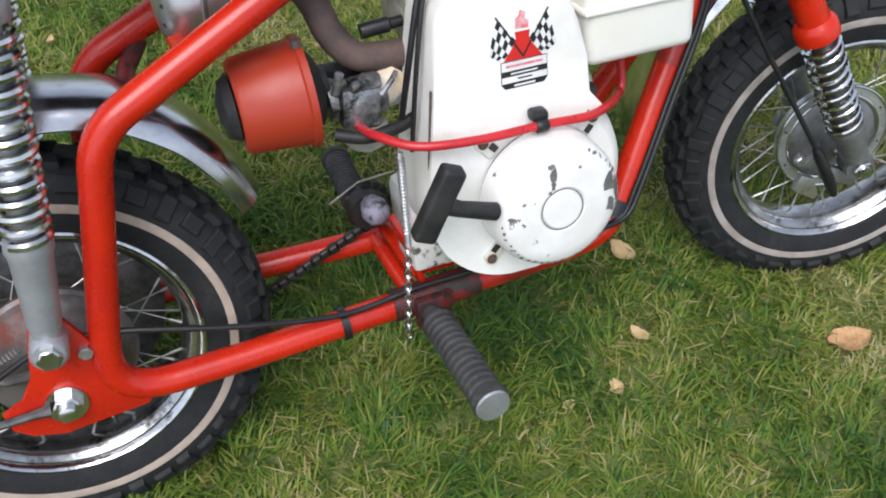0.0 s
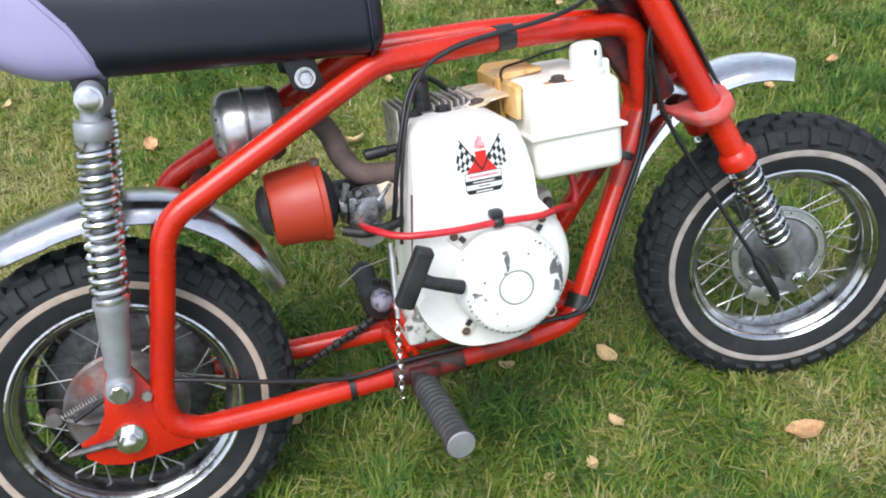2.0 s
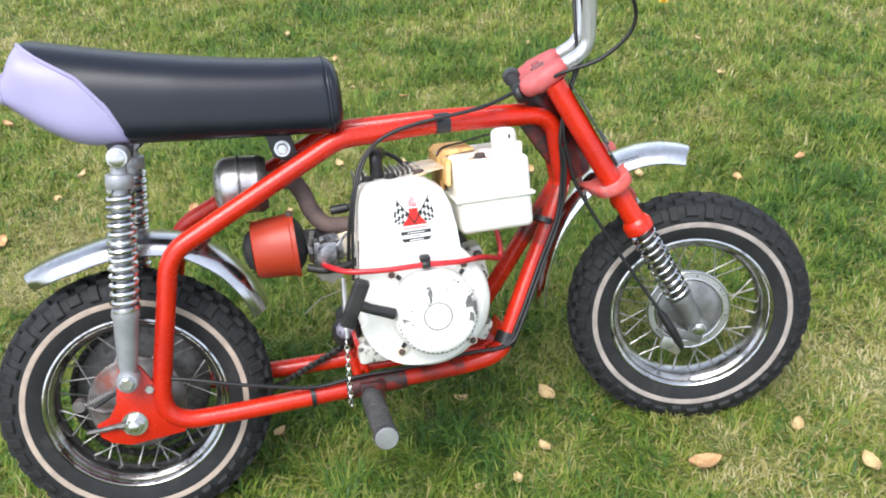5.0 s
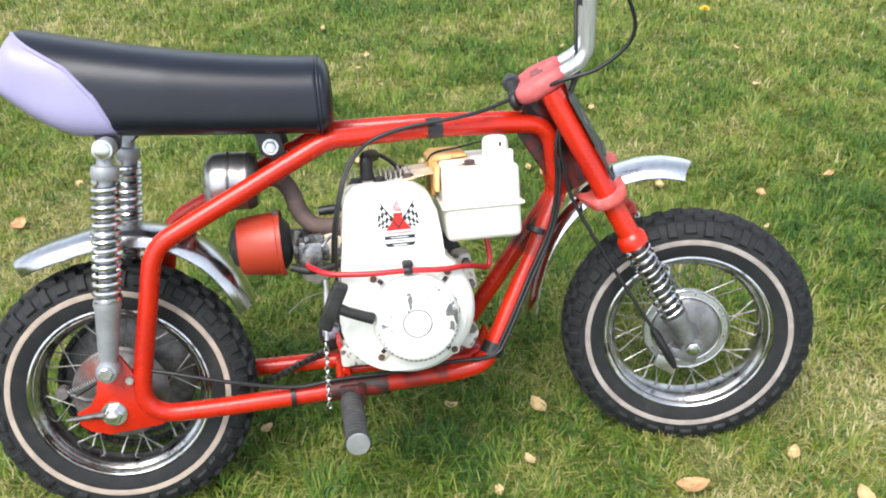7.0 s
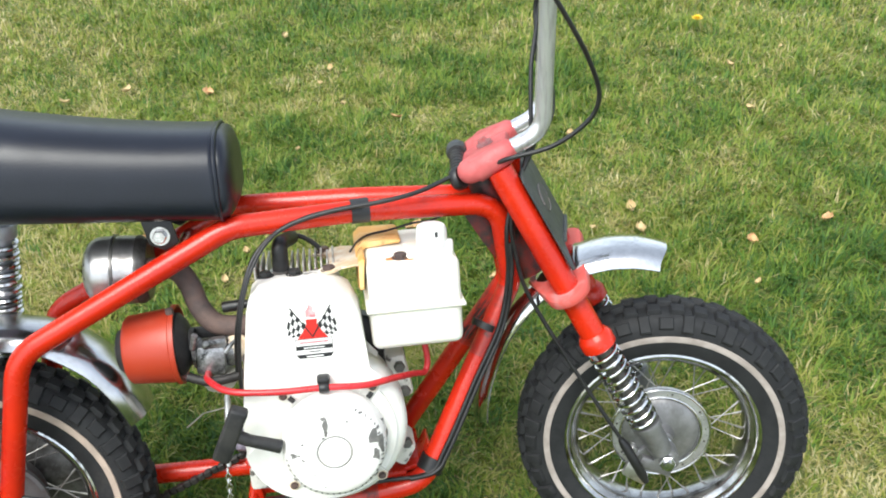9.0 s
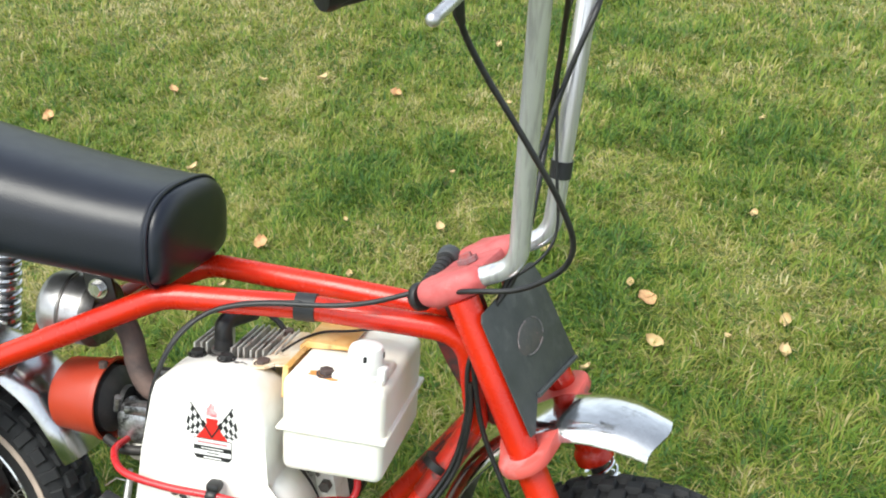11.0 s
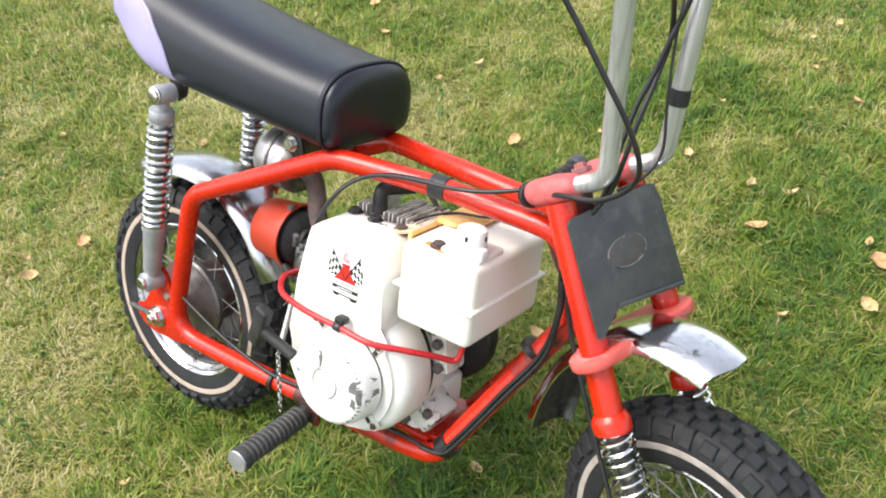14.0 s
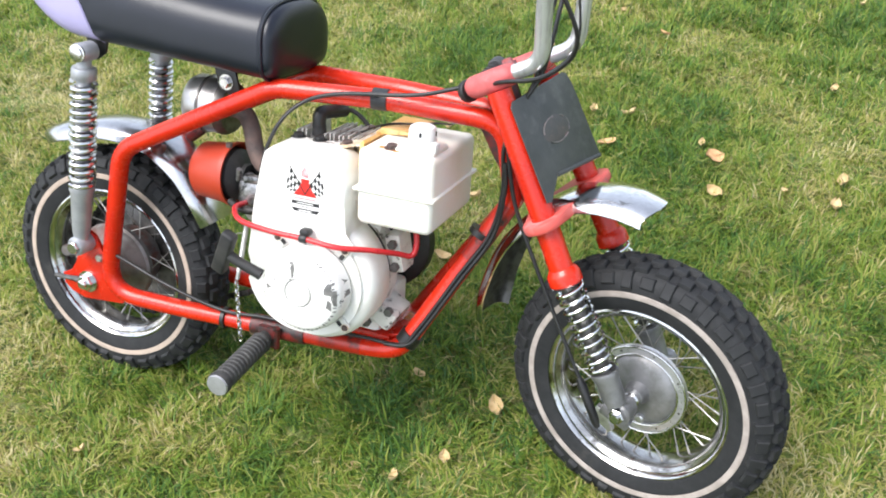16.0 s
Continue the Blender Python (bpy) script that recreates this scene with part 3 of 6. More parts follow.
# rear shock absorbers
for s in (1, -1):
    y_top, x_off = (-0.124, 0.0) if s > 0 else (0.098, -0.008)   # the far one leans in a little
    top, bot = V(-0.474 + x_off, y_top, 0.700), V(-0.526 + x_off * 0.5, -0.119 * s, 0.328)
    d = (bot - top).normalized()
    at = lambda k: top + d * k
    bd = bmesh.new()
    lathe(bd, top, d, [(-0.012, 0), (-0.012, 0.011), (0.018, 0.0125), (0.026, 0.0135), (0.028, 0.0205), (0.032, 0.0220), (0.047, 0.0220), (0.049, 0.0205), (0.050, 0.013), (0.25, 0.013), (0.252, 0.022),
                       (0.262, 0.023), (0.268, 0.0205), (0.345, 0.0165), (0.362, 0.013), (0.385, 0.013), (0.385, 0)], 24)
    shock = part("shock_absorber", bd, GREY_PAINT, bike, "grey rear shock absorber with chrome coil spring")
    sp = bmesh.new()
    tube(sp, helix(at(0.052), at(0.252), 0.0198, 14, 16), 0.0050, 8)
    part("coil_spring", sp, CHROME_DULL, shock, "chrome coil spring")
    for p, r, mt in ((top, 0.0170, GREY_PAINT), (bot, 0.0185, GREY_PAINT)):
        ey = bmesh.new()
        lathe(ey, p + V(0, 0.018 * s, 0), (0, -s, 0), [(0, 0), (0, r), (0.032, r), (0.036, r - 0.003), (0.036, 0)], 24)
        part("eye", ey, mt, shock)
        bt = bmesh.new()
        if p is top:
            lathe(bt, p + V(0, -0.016 * s, 0), (0, -s, 0), [(0, 0.0160), (0.003, 0.0160), (0.0035, 0.0125), (0.0065, 0.0122), (0.0072, 0.0105), (0.0072, 0)], 20)
        else:
            hexnut(bt, p + V(0, -0.017 * s, 0), (0, -s, 0), 0.0125, 0.009)
        part("bolt", bt, CHROME_DULL, shock)


# fenders: a channel swept along an arc
def fender(name, label, centre, radius, a0, a1, half, drop, n, turn, mt, taper0=1.0, taper1=1.0, nose=0.0):
    """radius: rows of (angle, radius) in degrees and metres."""
    bm = bmesh.new()
    rows, under = [], []
    for i in range(n + 1):
        t = i / n
        a = radians(a0 + (a1 - a0) * t)
        e0, e1 = max(0, 1 - t * 7), max(0, 1 - (1 - t) * 7)
        w = half * (1 - (1 - taper0) * e0 ** 2 - (1 - taper1) * e1 ** 2)
        r = float(np.interp(math.degrees(a), [q[0] for q in radius], [q[1] for q in radius]))
        prof = []
        for j in range(13):
            b = math.pi * (j / 12 - 0.5)
            yy = math.copysign(abs(math.sin(b)) ** 0.8, math.sin(b)) * w
            zz = (math.cos(b) ** 0.75 - 1) * drop if j not in (0, 12) else -drop
            prof.append((yy, zz))
        back = nose * max(0, 1 - 3.2 * t) * math.copysign(1, a1 - a0)   # the sides lag behind a rounded nose

        def at_angle(y, z, k=1.0):
            b = a + back * (y / half) ** 2
            return Vector(centre) + V(math.cos(b), 0, math.sin(b)) * (r + z) + V(0, y * k, 0)
        outer = [at_angle(y, z) for y, z in prof]
        inner = [at_angle(y, z - 0.0018, 0.965) for y, z in reversed(prof)]
        under.append([at_angle(y, z - 0.0024, 0.957) for y, z in reversed(prof)])
        rows.append(outer + inner)
    loft(bm, rows)
    f = part(name, bm, mt, bike, label)
    f.matrix_basis = turn
    # a separate dark grey sheet just inside the fender
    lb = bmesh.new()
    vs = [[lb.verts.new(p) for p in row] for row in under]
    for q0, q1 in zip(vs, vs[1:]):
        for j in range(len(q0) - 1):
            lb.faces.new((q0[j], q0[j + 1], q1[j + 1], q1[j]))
    part("underside", lb, DARK_STEEL, f, "dull dark grey underside")
    return f


rear_fender = fender("rear_fender", "polished metal rear fender", R_AXLE, [(30, 0.292), (40, 0.306), (52, 0.317), (66, 0.322), (84, 0.312), (101, 0.302), (120, 0.305)], 119, 31, 0.056, 0.030, 48, Matrix(), FENDER_GREY, taper0=0.6, taper1=0.8)
front_fender = fender("front_fender", "chrome front fender", FENDER_AT, [(86, 0.332), (90, 0.341), (96, 0.351), (103, 0.358), (114, 0.363), (124, 0.357), (138, 0.344), (152, 0.328), (172, 0.312)], 89.5, 171, 0.056, 0.024, 48, STEER, FENDER_CHROME, taper0=0.90, taper1=0.8, nose=0.06)
for s in (1, -1):
    fb = bmesh.new()
    tube(fb, fillet([(-0.365, 0.085 * s, 0.545), (-0.385, 0.062 * s, 0.525), (-0.392, 0.030 * s, 0.515)], 0.02), 0.010, 10)
    part("bracket", fb, RED_GRIMY, rear_fender, "grimy red fender bracket")

# front fork, turned with the wheel
def on_fork(k, y):
    """A point k metres along the fork line from the lower clamp, upwards."""
    drift = 0.028 * (max(0.0, 0.05 - k) / 0.38) ** 1.5      # the legs swing a little to the left towards the axle
    return V(0.380, (y * (1 - 0.55 * (k + 0.10)) if k > -0.10 else y) + drift, 0.533) + LEG * k


fk = bmesh.new()
LEG_Y = {1: 0.091, -1: -0.079}
for s in (1, -1):
    tube(fk, [on_fork(-0.070, LEG_Y[s]), on_fork(0.225, LEG_Y[s])], 0.0195, 20)
fork = part("front_fork", fk, RED, bike, "red telescopic front fork with exposed springs")
fork.matrix_basis = STEER
for s in (1, -1):
    y = LEG_Y[s]
    co = bmesh.new()
    lathe(co, on_fork(-0.093, y), LEG, [(0, 0), (0, 0.024), (0.003, 0.027), (0.018, 0.027), (0.022, 0.025), (0.028, 0.021), (0.028, 0)], 28)
    part("collar", co, RED, fork)
    st = bmesh.new()
    a, b = on_fork(-0.290, y), on_fork(-0.085, y)
    tube(st, [a, b], 0.0135, 16)
    part("stanchion", st, DARK_STEEL, fork)
    sp = bmesh.new()
    tube(sp, helix(on_fork(-0.252, y), on_fork(-0.091, y), 0.0222, 10.5, 20), 0.0030, 8)
    part("fork_spring", sp, CHROME, fork, "chrome fork spring")
    sd = bmesh.new()
    lathe(sd, on_fork(-0.253, y), -LEG, [(0, 0), (0, 0.0235), (0.006, 0.0240), (0.014, 0.0205), (0.045, 0.019), (0.060, 0.017), (0.060, 0)], 24)
    ax = V(F_AXLE.x, F_AXLE.y + y, F_AXLE.z)
    tube(sd, [on_fork(-0.325, y), ax + V(-0.004, 0, 0.006)], [0.016, 0.020], 14)
    lathe(sd, ax + V(0, 0.012 * s, 0), (0, s, 0), [(-0.026, 0), (-0.026, 0.020), (0.004, 0.020), (0.004, 0)], 20)
    block(sd, Matrix.Translation(ax + V(-0.014, -0.01 * s, -0.026)) @ pose(0, 0, 0, 0, 20, 0), (0.055, 0.014, 0.022), 0.003)
    part("slider", sd, PLATE_ALLOY, fork, "dull alloy fork slider")
    an = bmesh.new()
    hexnut(an, ax + V(0, 0.016 * s, 0), (0, s, 0), 0.0135, 0.011)
    lathe(an, ax + V(0, 0.027 * s, 0), (0, s, 0), [(0, 0.008), (0.007, 0.008), (0.008, 0)], 14)
    part("axle_nut", an, CHROME_DULL, fork)
ACROSS = Matrix((V(0.8918, 0, 0.4525), V(0, 1, 0), LEG)).transposed().to_4x4()   # x across the rake, z along it


def clamp_plate(outline, thick, soft=0.25):
    b2 = bmesh.new()
    a = [b2.verts.new((x, y, -thick / 2)) for x, y in outline]
    b = [b2.verts.new((x, y, thick / 2)) for x, y in outline]
    b2.faces.new(list(reversed(a)))
    b2.faces.new(b)
    n = len(a)
    for j in range(n):
        b2.faces.new((a[j], a[(j + 1) % n], b[(j + 1) % n], b[j]))
    bmesh.ops.bevel(b2, geom=[e for e in b2.edges if abs(e.verts[0].co.z - e.verts[1].co.z) < 1e-6], offset=thick * soft, segments=2 if soft < 0.3 else 4, affect='EDGES', profile=0.5)
    return b2


def arc2(cx, cy, r, a0, a1, n=8):
    return [(cx + r * math.cos(radians(a0 + (a1 - a0) * i / n)), cy + r * math.sin(radians(a0 + (a1 - a0) * i / n))) for i in range(n + 1)]


low = arc2(0, -0.075, 0.034, 200, 360) + [(0.034, -0.050), (0.036, 0.060)] + arc2(0.002, 0.086, 0.037, 0, 160) + [(-0.045, 0.045), (-0.062, 0.0), (-0.045, -0.045)]
TILT = Matrix.Translation(on_fork(0.018, 0)) @ ACROSS @ Matrix.Rotation(radians(5.0), 4, 'X')
lc = clamp_plate(low, 0.016)
bmesh.ops.transform(lc, matrix=TILT, verts=lc.verts)
part("lower_clamp", lc, CLAMP_DUSTY, fork, "dusty faded red lower fork clamp")
for x, y in ((0.018, -0.026), (0.016, 0.034)):
    bo = bmesh.new()
    lathe(bo, TILT @ V(x, y, 0.0078), TILT.to_3x3() @ V(0, 0, 1), [(0, 0), (0, 0.0075), (0.0012, 0.0075), (0.0012, 0.005), (0.003, 0.0045), (0.003, 0)], 14)
    part("bolt", bo, BLACK_WORN, fork, "dark bolt in the lower clamp")
tc = bmesh.new()
web = [(-0.030, -0.062), (0.016, -0.062), (0.022, -0.030), (0.022, 0.030), (0.016, 0.062), (-0.030, 0.062), (-0.054, 0.030), (-0.054, -0.030)]
absorb(tc, clamp_plate(web, 0.018))
for s in (1, -1):
    lobe = arc2(-0.031, 0.058 * s, 0.027, 80, 280, 10) + arc2(0.014, 0.056 * s, 0.0225, -75, 75, 8)
    absorb(tc, clamp_plate(lobe, 0.034, 0.46))
bmesh.ops.transform(tc, matrix=Matrix.Translation(on_fork(0.242, 0)) @ ACROSS, verts=tc.verts)
part("upper_clamp", tc, RED_FADED, fork, "faded pinkish red handlebar clamp")
hn = bmesh.new()
lathe(hn, on_fork(0.252, 0) - V(0.8918, 0, 0.4525) * 0.012, LEG, [(0, 0.014), (0.006, 0.014), (0.006, 0.009), (0.012, 0.008), (0.013, 0)], 6)
part("steering_nut", hn, RED_DUSTY, fork)
pl = clamp_plate([(-0.086, -0.078), (-0.078, -0.086), (0.076, -0.082), (0.078, -0.070), (0.048, -0.034), (0.059, 0.104), (0.055, 0.108), (-0.068, 0.099), (-0.090, 0.091), (-0.093, 0.080)], 0.003)
bmesh.ops.transform(pl, matrix=Matrix.Translation(on_fork(0.118, 0) + V(0.8918, 0, 0.4525) * 0.024) @ Matrix((LEG, V(0, 1, 0), V(0.8918, 0, 0.4525))).transposed().to_4x4() @ Matrix.Diagonal((-1, 1, 1, 1)), verts=pl.verts)
plate = part("number_plate", pl, PLATE, fork, "blank dark grey number plate")
FACE = V(0.8918, 0, 0.4525)
fd = bmesh.new()
tube(fd, [on_fork(0.072, -0.036) + FACE * 0.0270, on_fork(0.061, 0.113) + FACE * 0.0270], 0.0034, 8)
part("folded_edge", fd, PLATE, plate)
rg = bmesh.new()
ring_pts = [(math.cos(radians(k * 15)), math.sin(radians(k * 15))) for k in range(24)]
mid = on_fork(0.136, 0.010) + FACE * 0.0257
outer = [rg.verts.new(mid + V(0, c * 0.040, 0) + LEG * s_ * 0.0215) for c, s_ in ring_pts]
inner = [rg.verts.new(mid + FACE * 0.0012 + V(0, c * 0.0345, 0) + LEG * s_ * 0.0180) for c, s_ in ring_pts]
for k in range(24):
    rg.faces.new((outer[k], outer[(k + 1) % 24], inner[(k + 1) % 24], inner[k]))
rg.faces.new(inner)
part("worn_emblem", rg, PLATE_MARK, plate, "worn round emblem rubbed down to pink traces")
rg = bmesh.new()
for k in range(24):
    if k % 24 in (4, 5, 12, 13, 14, 21):
        continue
    a, b = ring_pts[k], ring_pts[(k + 1) % 24]
    tube(rg, [mid + FACE * 0.0008 + V(0, c * 0.0385, 0) + LEG * s_ * 0.0205 for c, s_ in (a, b)], 0.0012, 6)
part("emblem_ring", rg, RING_MARK, plate, "pale rubbed ring of the emblem")

# handlebar, turned with the fork
def bar_path(s):
    if s > 0:
        return fillet([(0.291, 0.055, 0.7595), (0.341, 0.060, 0.785), (0.364, 0.074, 1.172), (0.262, 0.290, 1.146)], [0, 0.075, 0.060, 0], 10)
    return fillet([(0.291, -0.055, 0.7595), (0.341, -0.053, 0.785), (0.362, -0.096, 1.158), (0.247, -0.299, 1.113)], [0, 0.075, 0.060, 0], 10)


hb = bmesh.new()
for s in (1, -1):
    tube(hb, bar_path(s), 0.0124, 20)
bars = part("handlebar", hb, BAR_CHROME, bike, "tall chrome handlebar")
bars.matrix_basis = STEER
for s in (1, -1):
    o, e = (V(0.3149, 0.178, 1.1595), V(0.262, 0.290, 1.146)) if s > 0 else (V(0.3144, -0.180, 1.1394), V(0.247, -0.299, 1.113))
    d = (e - o).normalized()
    L = (e - o).length
    g = bmesh.new()
    g0 = L - 0.105
    n = 40
    rings = []
    for k, r, rib in ((g0, 0.021, 0), (g0 + 0.003, 0.0230, 0), (g0 + 0.009, 0.0225, 0), (g0 + 0.016, 0.0200, 0), (g0 + 0.024, 0.0180, 0), (g0 + 0.028, 0.0174, 1), (g0 + 0.100, 0.0165, 1), (g0 + 0.106, 0.0175, 0), (g0 + 0.112, 0.0180, 0), (g0 + 0.117, 0.0165, 0), (g0 + 0.118, 0.008, 0)):
        up = V(0, 0, 1)
        up = (up - d * up.dot(d)).normalized()
        sd2 = d.cross(up)
        rings.append([o + d * k + (up * math.cos(a) + sd2 * math.sin(a)) * (r - (0.0014 if rib and j % 2 else 0)) for j, a in enumerate(2 * math.pi * j / n for j in range(n))])
    loft(g, rings)
    part("grip", g, GRIP, bars, "ribbed black rubber handlebar grip", smooth=30)
    hs = bmesh.new()
    lathe(hs, o + d * (g0 - 0.050), d, [(0, 0), (0, 0.014), (0.004, 0.018), (0.012, 0.0225), (0.024, 0.0245), (0.042, 0.0245), (0.047, 0.022), (0.047, 0)], 28)
    block(hs, Matrix.Translation(o + d * (g0 - 0.030) + V(0.014, 0, -0.020)) @ Matrix.Rotation(radians(-30 * s), 4, 'Z'), (0.036, 0.030, 0.020), 0.006)
    for j in (-1, 1):
        lathe(hs, o + d * (g0 - 0.030 + 0.012 * j) + V(0.004, 0, 0.018), (0.1, 0, 1), [(0, 0.0045), (0.006, 0.0045), (0.0075, 0.003), (0.0075, 0)], 10)
    part("lever_mount", hs, CAST_ALLOY, bars, "polished cast alloy throttle and lever mount")
    lv = bmesh.new()
    tip = V(0.349, -0.312, 1.099) if s < 0 else V(0.392, 0.310, 1.090)
    p0 = o + d * (g0 - 0.040) + V(0.022, 0, -0.010)
    u = (tip - p0).normalized()
    tube(lv, [p0 - u * 0.012, p0 + u * 0.006, p0 + u * 0.030, tip - u * 0.030, tip - u * 0.004], [0.0075, 0.0085, 0.0062, 0.0058, 0.0052], 12)
    bmesh.ops.create_icosphere(lv, subdivisions=2, radius=0.0064, matrix=Matrix.Translation(tip))
    block(lv, Matrix.Translation(p0 + V(-0.008, 0, 0.002)), (0.030, 0.024, 0.012), 0.003)
    part("brake_lever", lv, CAST_ALLOY, bars, "silver alloy hand lever")
    if s > 0:
        br = bmesh.new()
        tube(br, [p0, p0 + u * 0.026, p0 + u * 0.052, p0 + u * 0.064], [0.010, 0.0085, 0.0095, 0.005], 12)
        block(br, Matrix.Translation(p0 + u * 0.030 + V(0, 0, -0.010)) @ Matrix.Rotation(radians(60), 4, 'Z'), (0.030, 0.012, 0.012), 0.003)
        part("lever_bracket", br, CAST_ALLOY, bars, "cast alloy lever bracket")
        rb_ = bmesh.new()
        hexnut(rb_, p0 + u * 0.058 + V(0, 0, 0.004), (0, 0.2, 1), 0.0068, 0.011)
        lathe(rb_, p0 + u * 0.058 + V(0, 0, -0.016), (0, 0.2, 1), [(0, 0), (0, 0.006), (0.008, 0.006), (0.008, 0)], 6)
        part("pivot_bolt", rb_, RUST_PIPE, bars, "rusty lever pivot bolt")
for k0, k1 in ((0.862, 0.884), (1.112, 1.134)):
    t0, t1 = [(z - 0.785) / 0.387 for z in (k0, k1)]
    bt = bmesh.new()
    tube(bt, [V(0.341 + 0.023 * t, 0.060 + 0.014 * t, 0.785 + 0.387 * t) for t in (t0, t1)], 0.0138, 16)
    part("tape_band", bt, TAPE, bars, "black tape on the bar")

# seat
RN = 256   # points round the seat


def seat_prof(t):
    """Bottom, top, half width of the seat at t from front (0) to rear (1)."""
    x = -0.118 - 0.512 * t
    bottom = 0.687 + 0.027 * min(t / 0.75, 1) + 0.078 * max(0, (t - 0.75) / 0.25) ** 1.7
    top = 0.808 + 0.085 * t ** 1.5 - (0.050 * max(0, (t - 0.93) / 0.07) ** 2)
    half = 0.105 + 0.008 * min(1, t * 2) - 0.020 * max(0, (t - 0.80) / 0.20) ** 2.2
    return x, bottom, top, half


def seat_ring(t, inset=0.0, grow=0.0, x=None):
    xx, b, tp_, h = seat_prof(t)
    xx = x if x is not None else xx
    h, b, tp_ = h - inset + grow, b + inset - grow, tp_ - inset + grow
    out = []
    for j in range(RN):
        a = 2 * math.pi * j / RN
        ca, sa = math.cos(a), math.sin(a)
        e = 0.58 if sa > 0 else 0.42
        yy = math.copysign(abs(ca) ** e, ca) * h * (1.0 if sa < 0 else 1 - 0.10 * abs(sa))
        zz = (b + tp_) / 2 + math.copysign(abs(sa) ** e, sa) * (tp_ - b) / 2
        out.append(V(xx, yy - 0.007, zz + 0.006 * (1 - (yy / h) ** 2) * (sa > 0)))
    return out


def stripe(x):
    """Height of the seam between the black top and the lilac side at x."""
    pts = [(-0.66, 0.90), (-0.600, 0.884), (-0.575, 0.864), (-0.517, 0.826), (-0.478, 0.775), (-0.456, 0.722), (-0.448, 0.60)]
    for (x0, z0), (x1, z1) in zip(pts, pts[1:]):
        if x0 <= x <= x1:
            return z0 + (z1 - z0) * (x - x0) / (x1 - x0)
    return 0.0


steps = [i / 60 * 0.62 for i in range(1, 61)] + [0.62 + 0.38 * i / 210 for i in range(1, 211)]
rings = [seat_ring(0, 0.055, x=-0.1080), seat_ring(0, 0.040, x=-0.1085), seat_ring(0, 0.025, x=-0.1100), seat_ring(0, 0.012, x=-0.1140), seat_ring(0, 0.005, x=-0.1200), seat_ring(0, 0.002, x=-0.1275), seat_ring(0, 0.0035, x=-0.1300)] + [seat_ring(t) for t in steps if t > 0.028]
xe = seat_prof(1)[0]
rings += [seat_ring(1, k, x=xe - q) for k, q in ((0.003, 0.002), (0.010, 0.006), (0.024, 0.011), (0.044, 0.014))]
sb_, sl_ = bmesh.new(), bmesh.new()
for bm_, lilac in ((sb_, False), (sl_, True)):
    vs = [[bm_.verts.new(p) for p in r] for r in rings]
    for a, b in zip(vs, vs[1:]):
        for j in range(RN):
            q = (a[j], a[(j + 1) % RN], b[(j + 1) % RN], b[j])
            c = sum((v.co for v in q), Vector()) / 4
            if (c.z < stripe(c.x)) == lilac:
                bm_.faces.new(q)
    if lilac:
        bm_.faces.new(vs[-1])
    else:
        bm_.faces.new(list(reversed(vs[0])))
    bmesh.ops.delete(bm_, geom=[v for v in bm_.verts if not v.link_faces], context='VERTS')
seat = part("seat", sb_, SEAT_BLACK, bike, "long black vinyl seat with lilac rear panels", smooth=60)
part("side_panel", sl_, SEAT_LILAC, seat, "lilac vinyl rear panel", smooth=60)
pp = bmesh.new()
tube(pp, seat_ring(0, 0.0005, x=-0.1305), 0.0030, 8, closed=True)
part("piping", pp, SEAT_BLACK, seat)
pp = bmesh.new()
rim = [p for p in seat_ring(1, 0.0035, x=xe - 0.0022) if p.z > 0.800]
tube(pp, sorted(rim, key=lambda p: math.atan2(p.z - 0.80, p.y + 0.007)), 0.0042, 8)
part("piping", pp, SEAT_LILAC, seat, "lilac piping round the seat's back rim")
for s in (1, -1):
    sm = bmesh.new()
    line = []
    for i in range(60):
        x = -0.606 + (0.606 - 0.4555) * i / 59
        z = stripe(x)
        ring = [p for p in seat_ring((-0.118 - x) / 0.512) if p.y * s > 0.02]
        above, below = [p for p in ring if p.z >= z], [p for p in ring if p.z < z]
        if above and below:
            p, q = min(above, key=lambda v: v.z), max(below, key=lambda v: v.z)
            k = (z - q.z) / max(p.z - q.z, 1e-6)
            line.append(V(x, q.y + (p.y - q.y) * k, z))
    sm_l = line
    for _ in range(4):
        sm_l = [sm_l[0]] + [(sm_l[i - 1] + sm_l[i] * 2 + sm_l[i + 1]) / 4 for i in range(1, len(sm_l) - 1)] + [sm_l[-1]]
    tube(sm, sm_l, 0.0036, 8)
    part("piping", sm, SEAT_LILAC, seat, "lilac seam piping")
    br = bmesh.new()
    slab(br, [(-0.205, 0.705), (-0.195, 0.662), (-0.215, 0.652), (-0.236, 0.662), (-0.245, 0.705)], -0.072 * s - 0.003, -0.072 * s + 0.003, 0.001)
    part("bracket", br, BLACK_PLASTIC, seat, "black steel seat bracket")
    br = bmesh.new()
    slab(br, [(-0.448, 0.728), (-0.456, 0.695), (-0.474, 0.682), (-0.490, 0.695), (-0.498, 0.728)], -0.090 * s - 0.003, -0.090 * s + 0.003, 0.001)
    part("bracket", br, BLACK_PLASTIC, seat, "black steel seat bracket")
    bl = bmesh.new()
    lathe(bl, (-0.219, -0.075 * s, 0.674), (0, -s, 0), [(0, 0), (0, 0.0135), (0.003, 0.0135), (0.003, 0)], 20)
    hexnut(bl, (-0.219, -0.078 * s, 0.674), (0, -s, 0), 0.010, 0.008)
    part("bolt", bl, CHROME_DULL, seat)

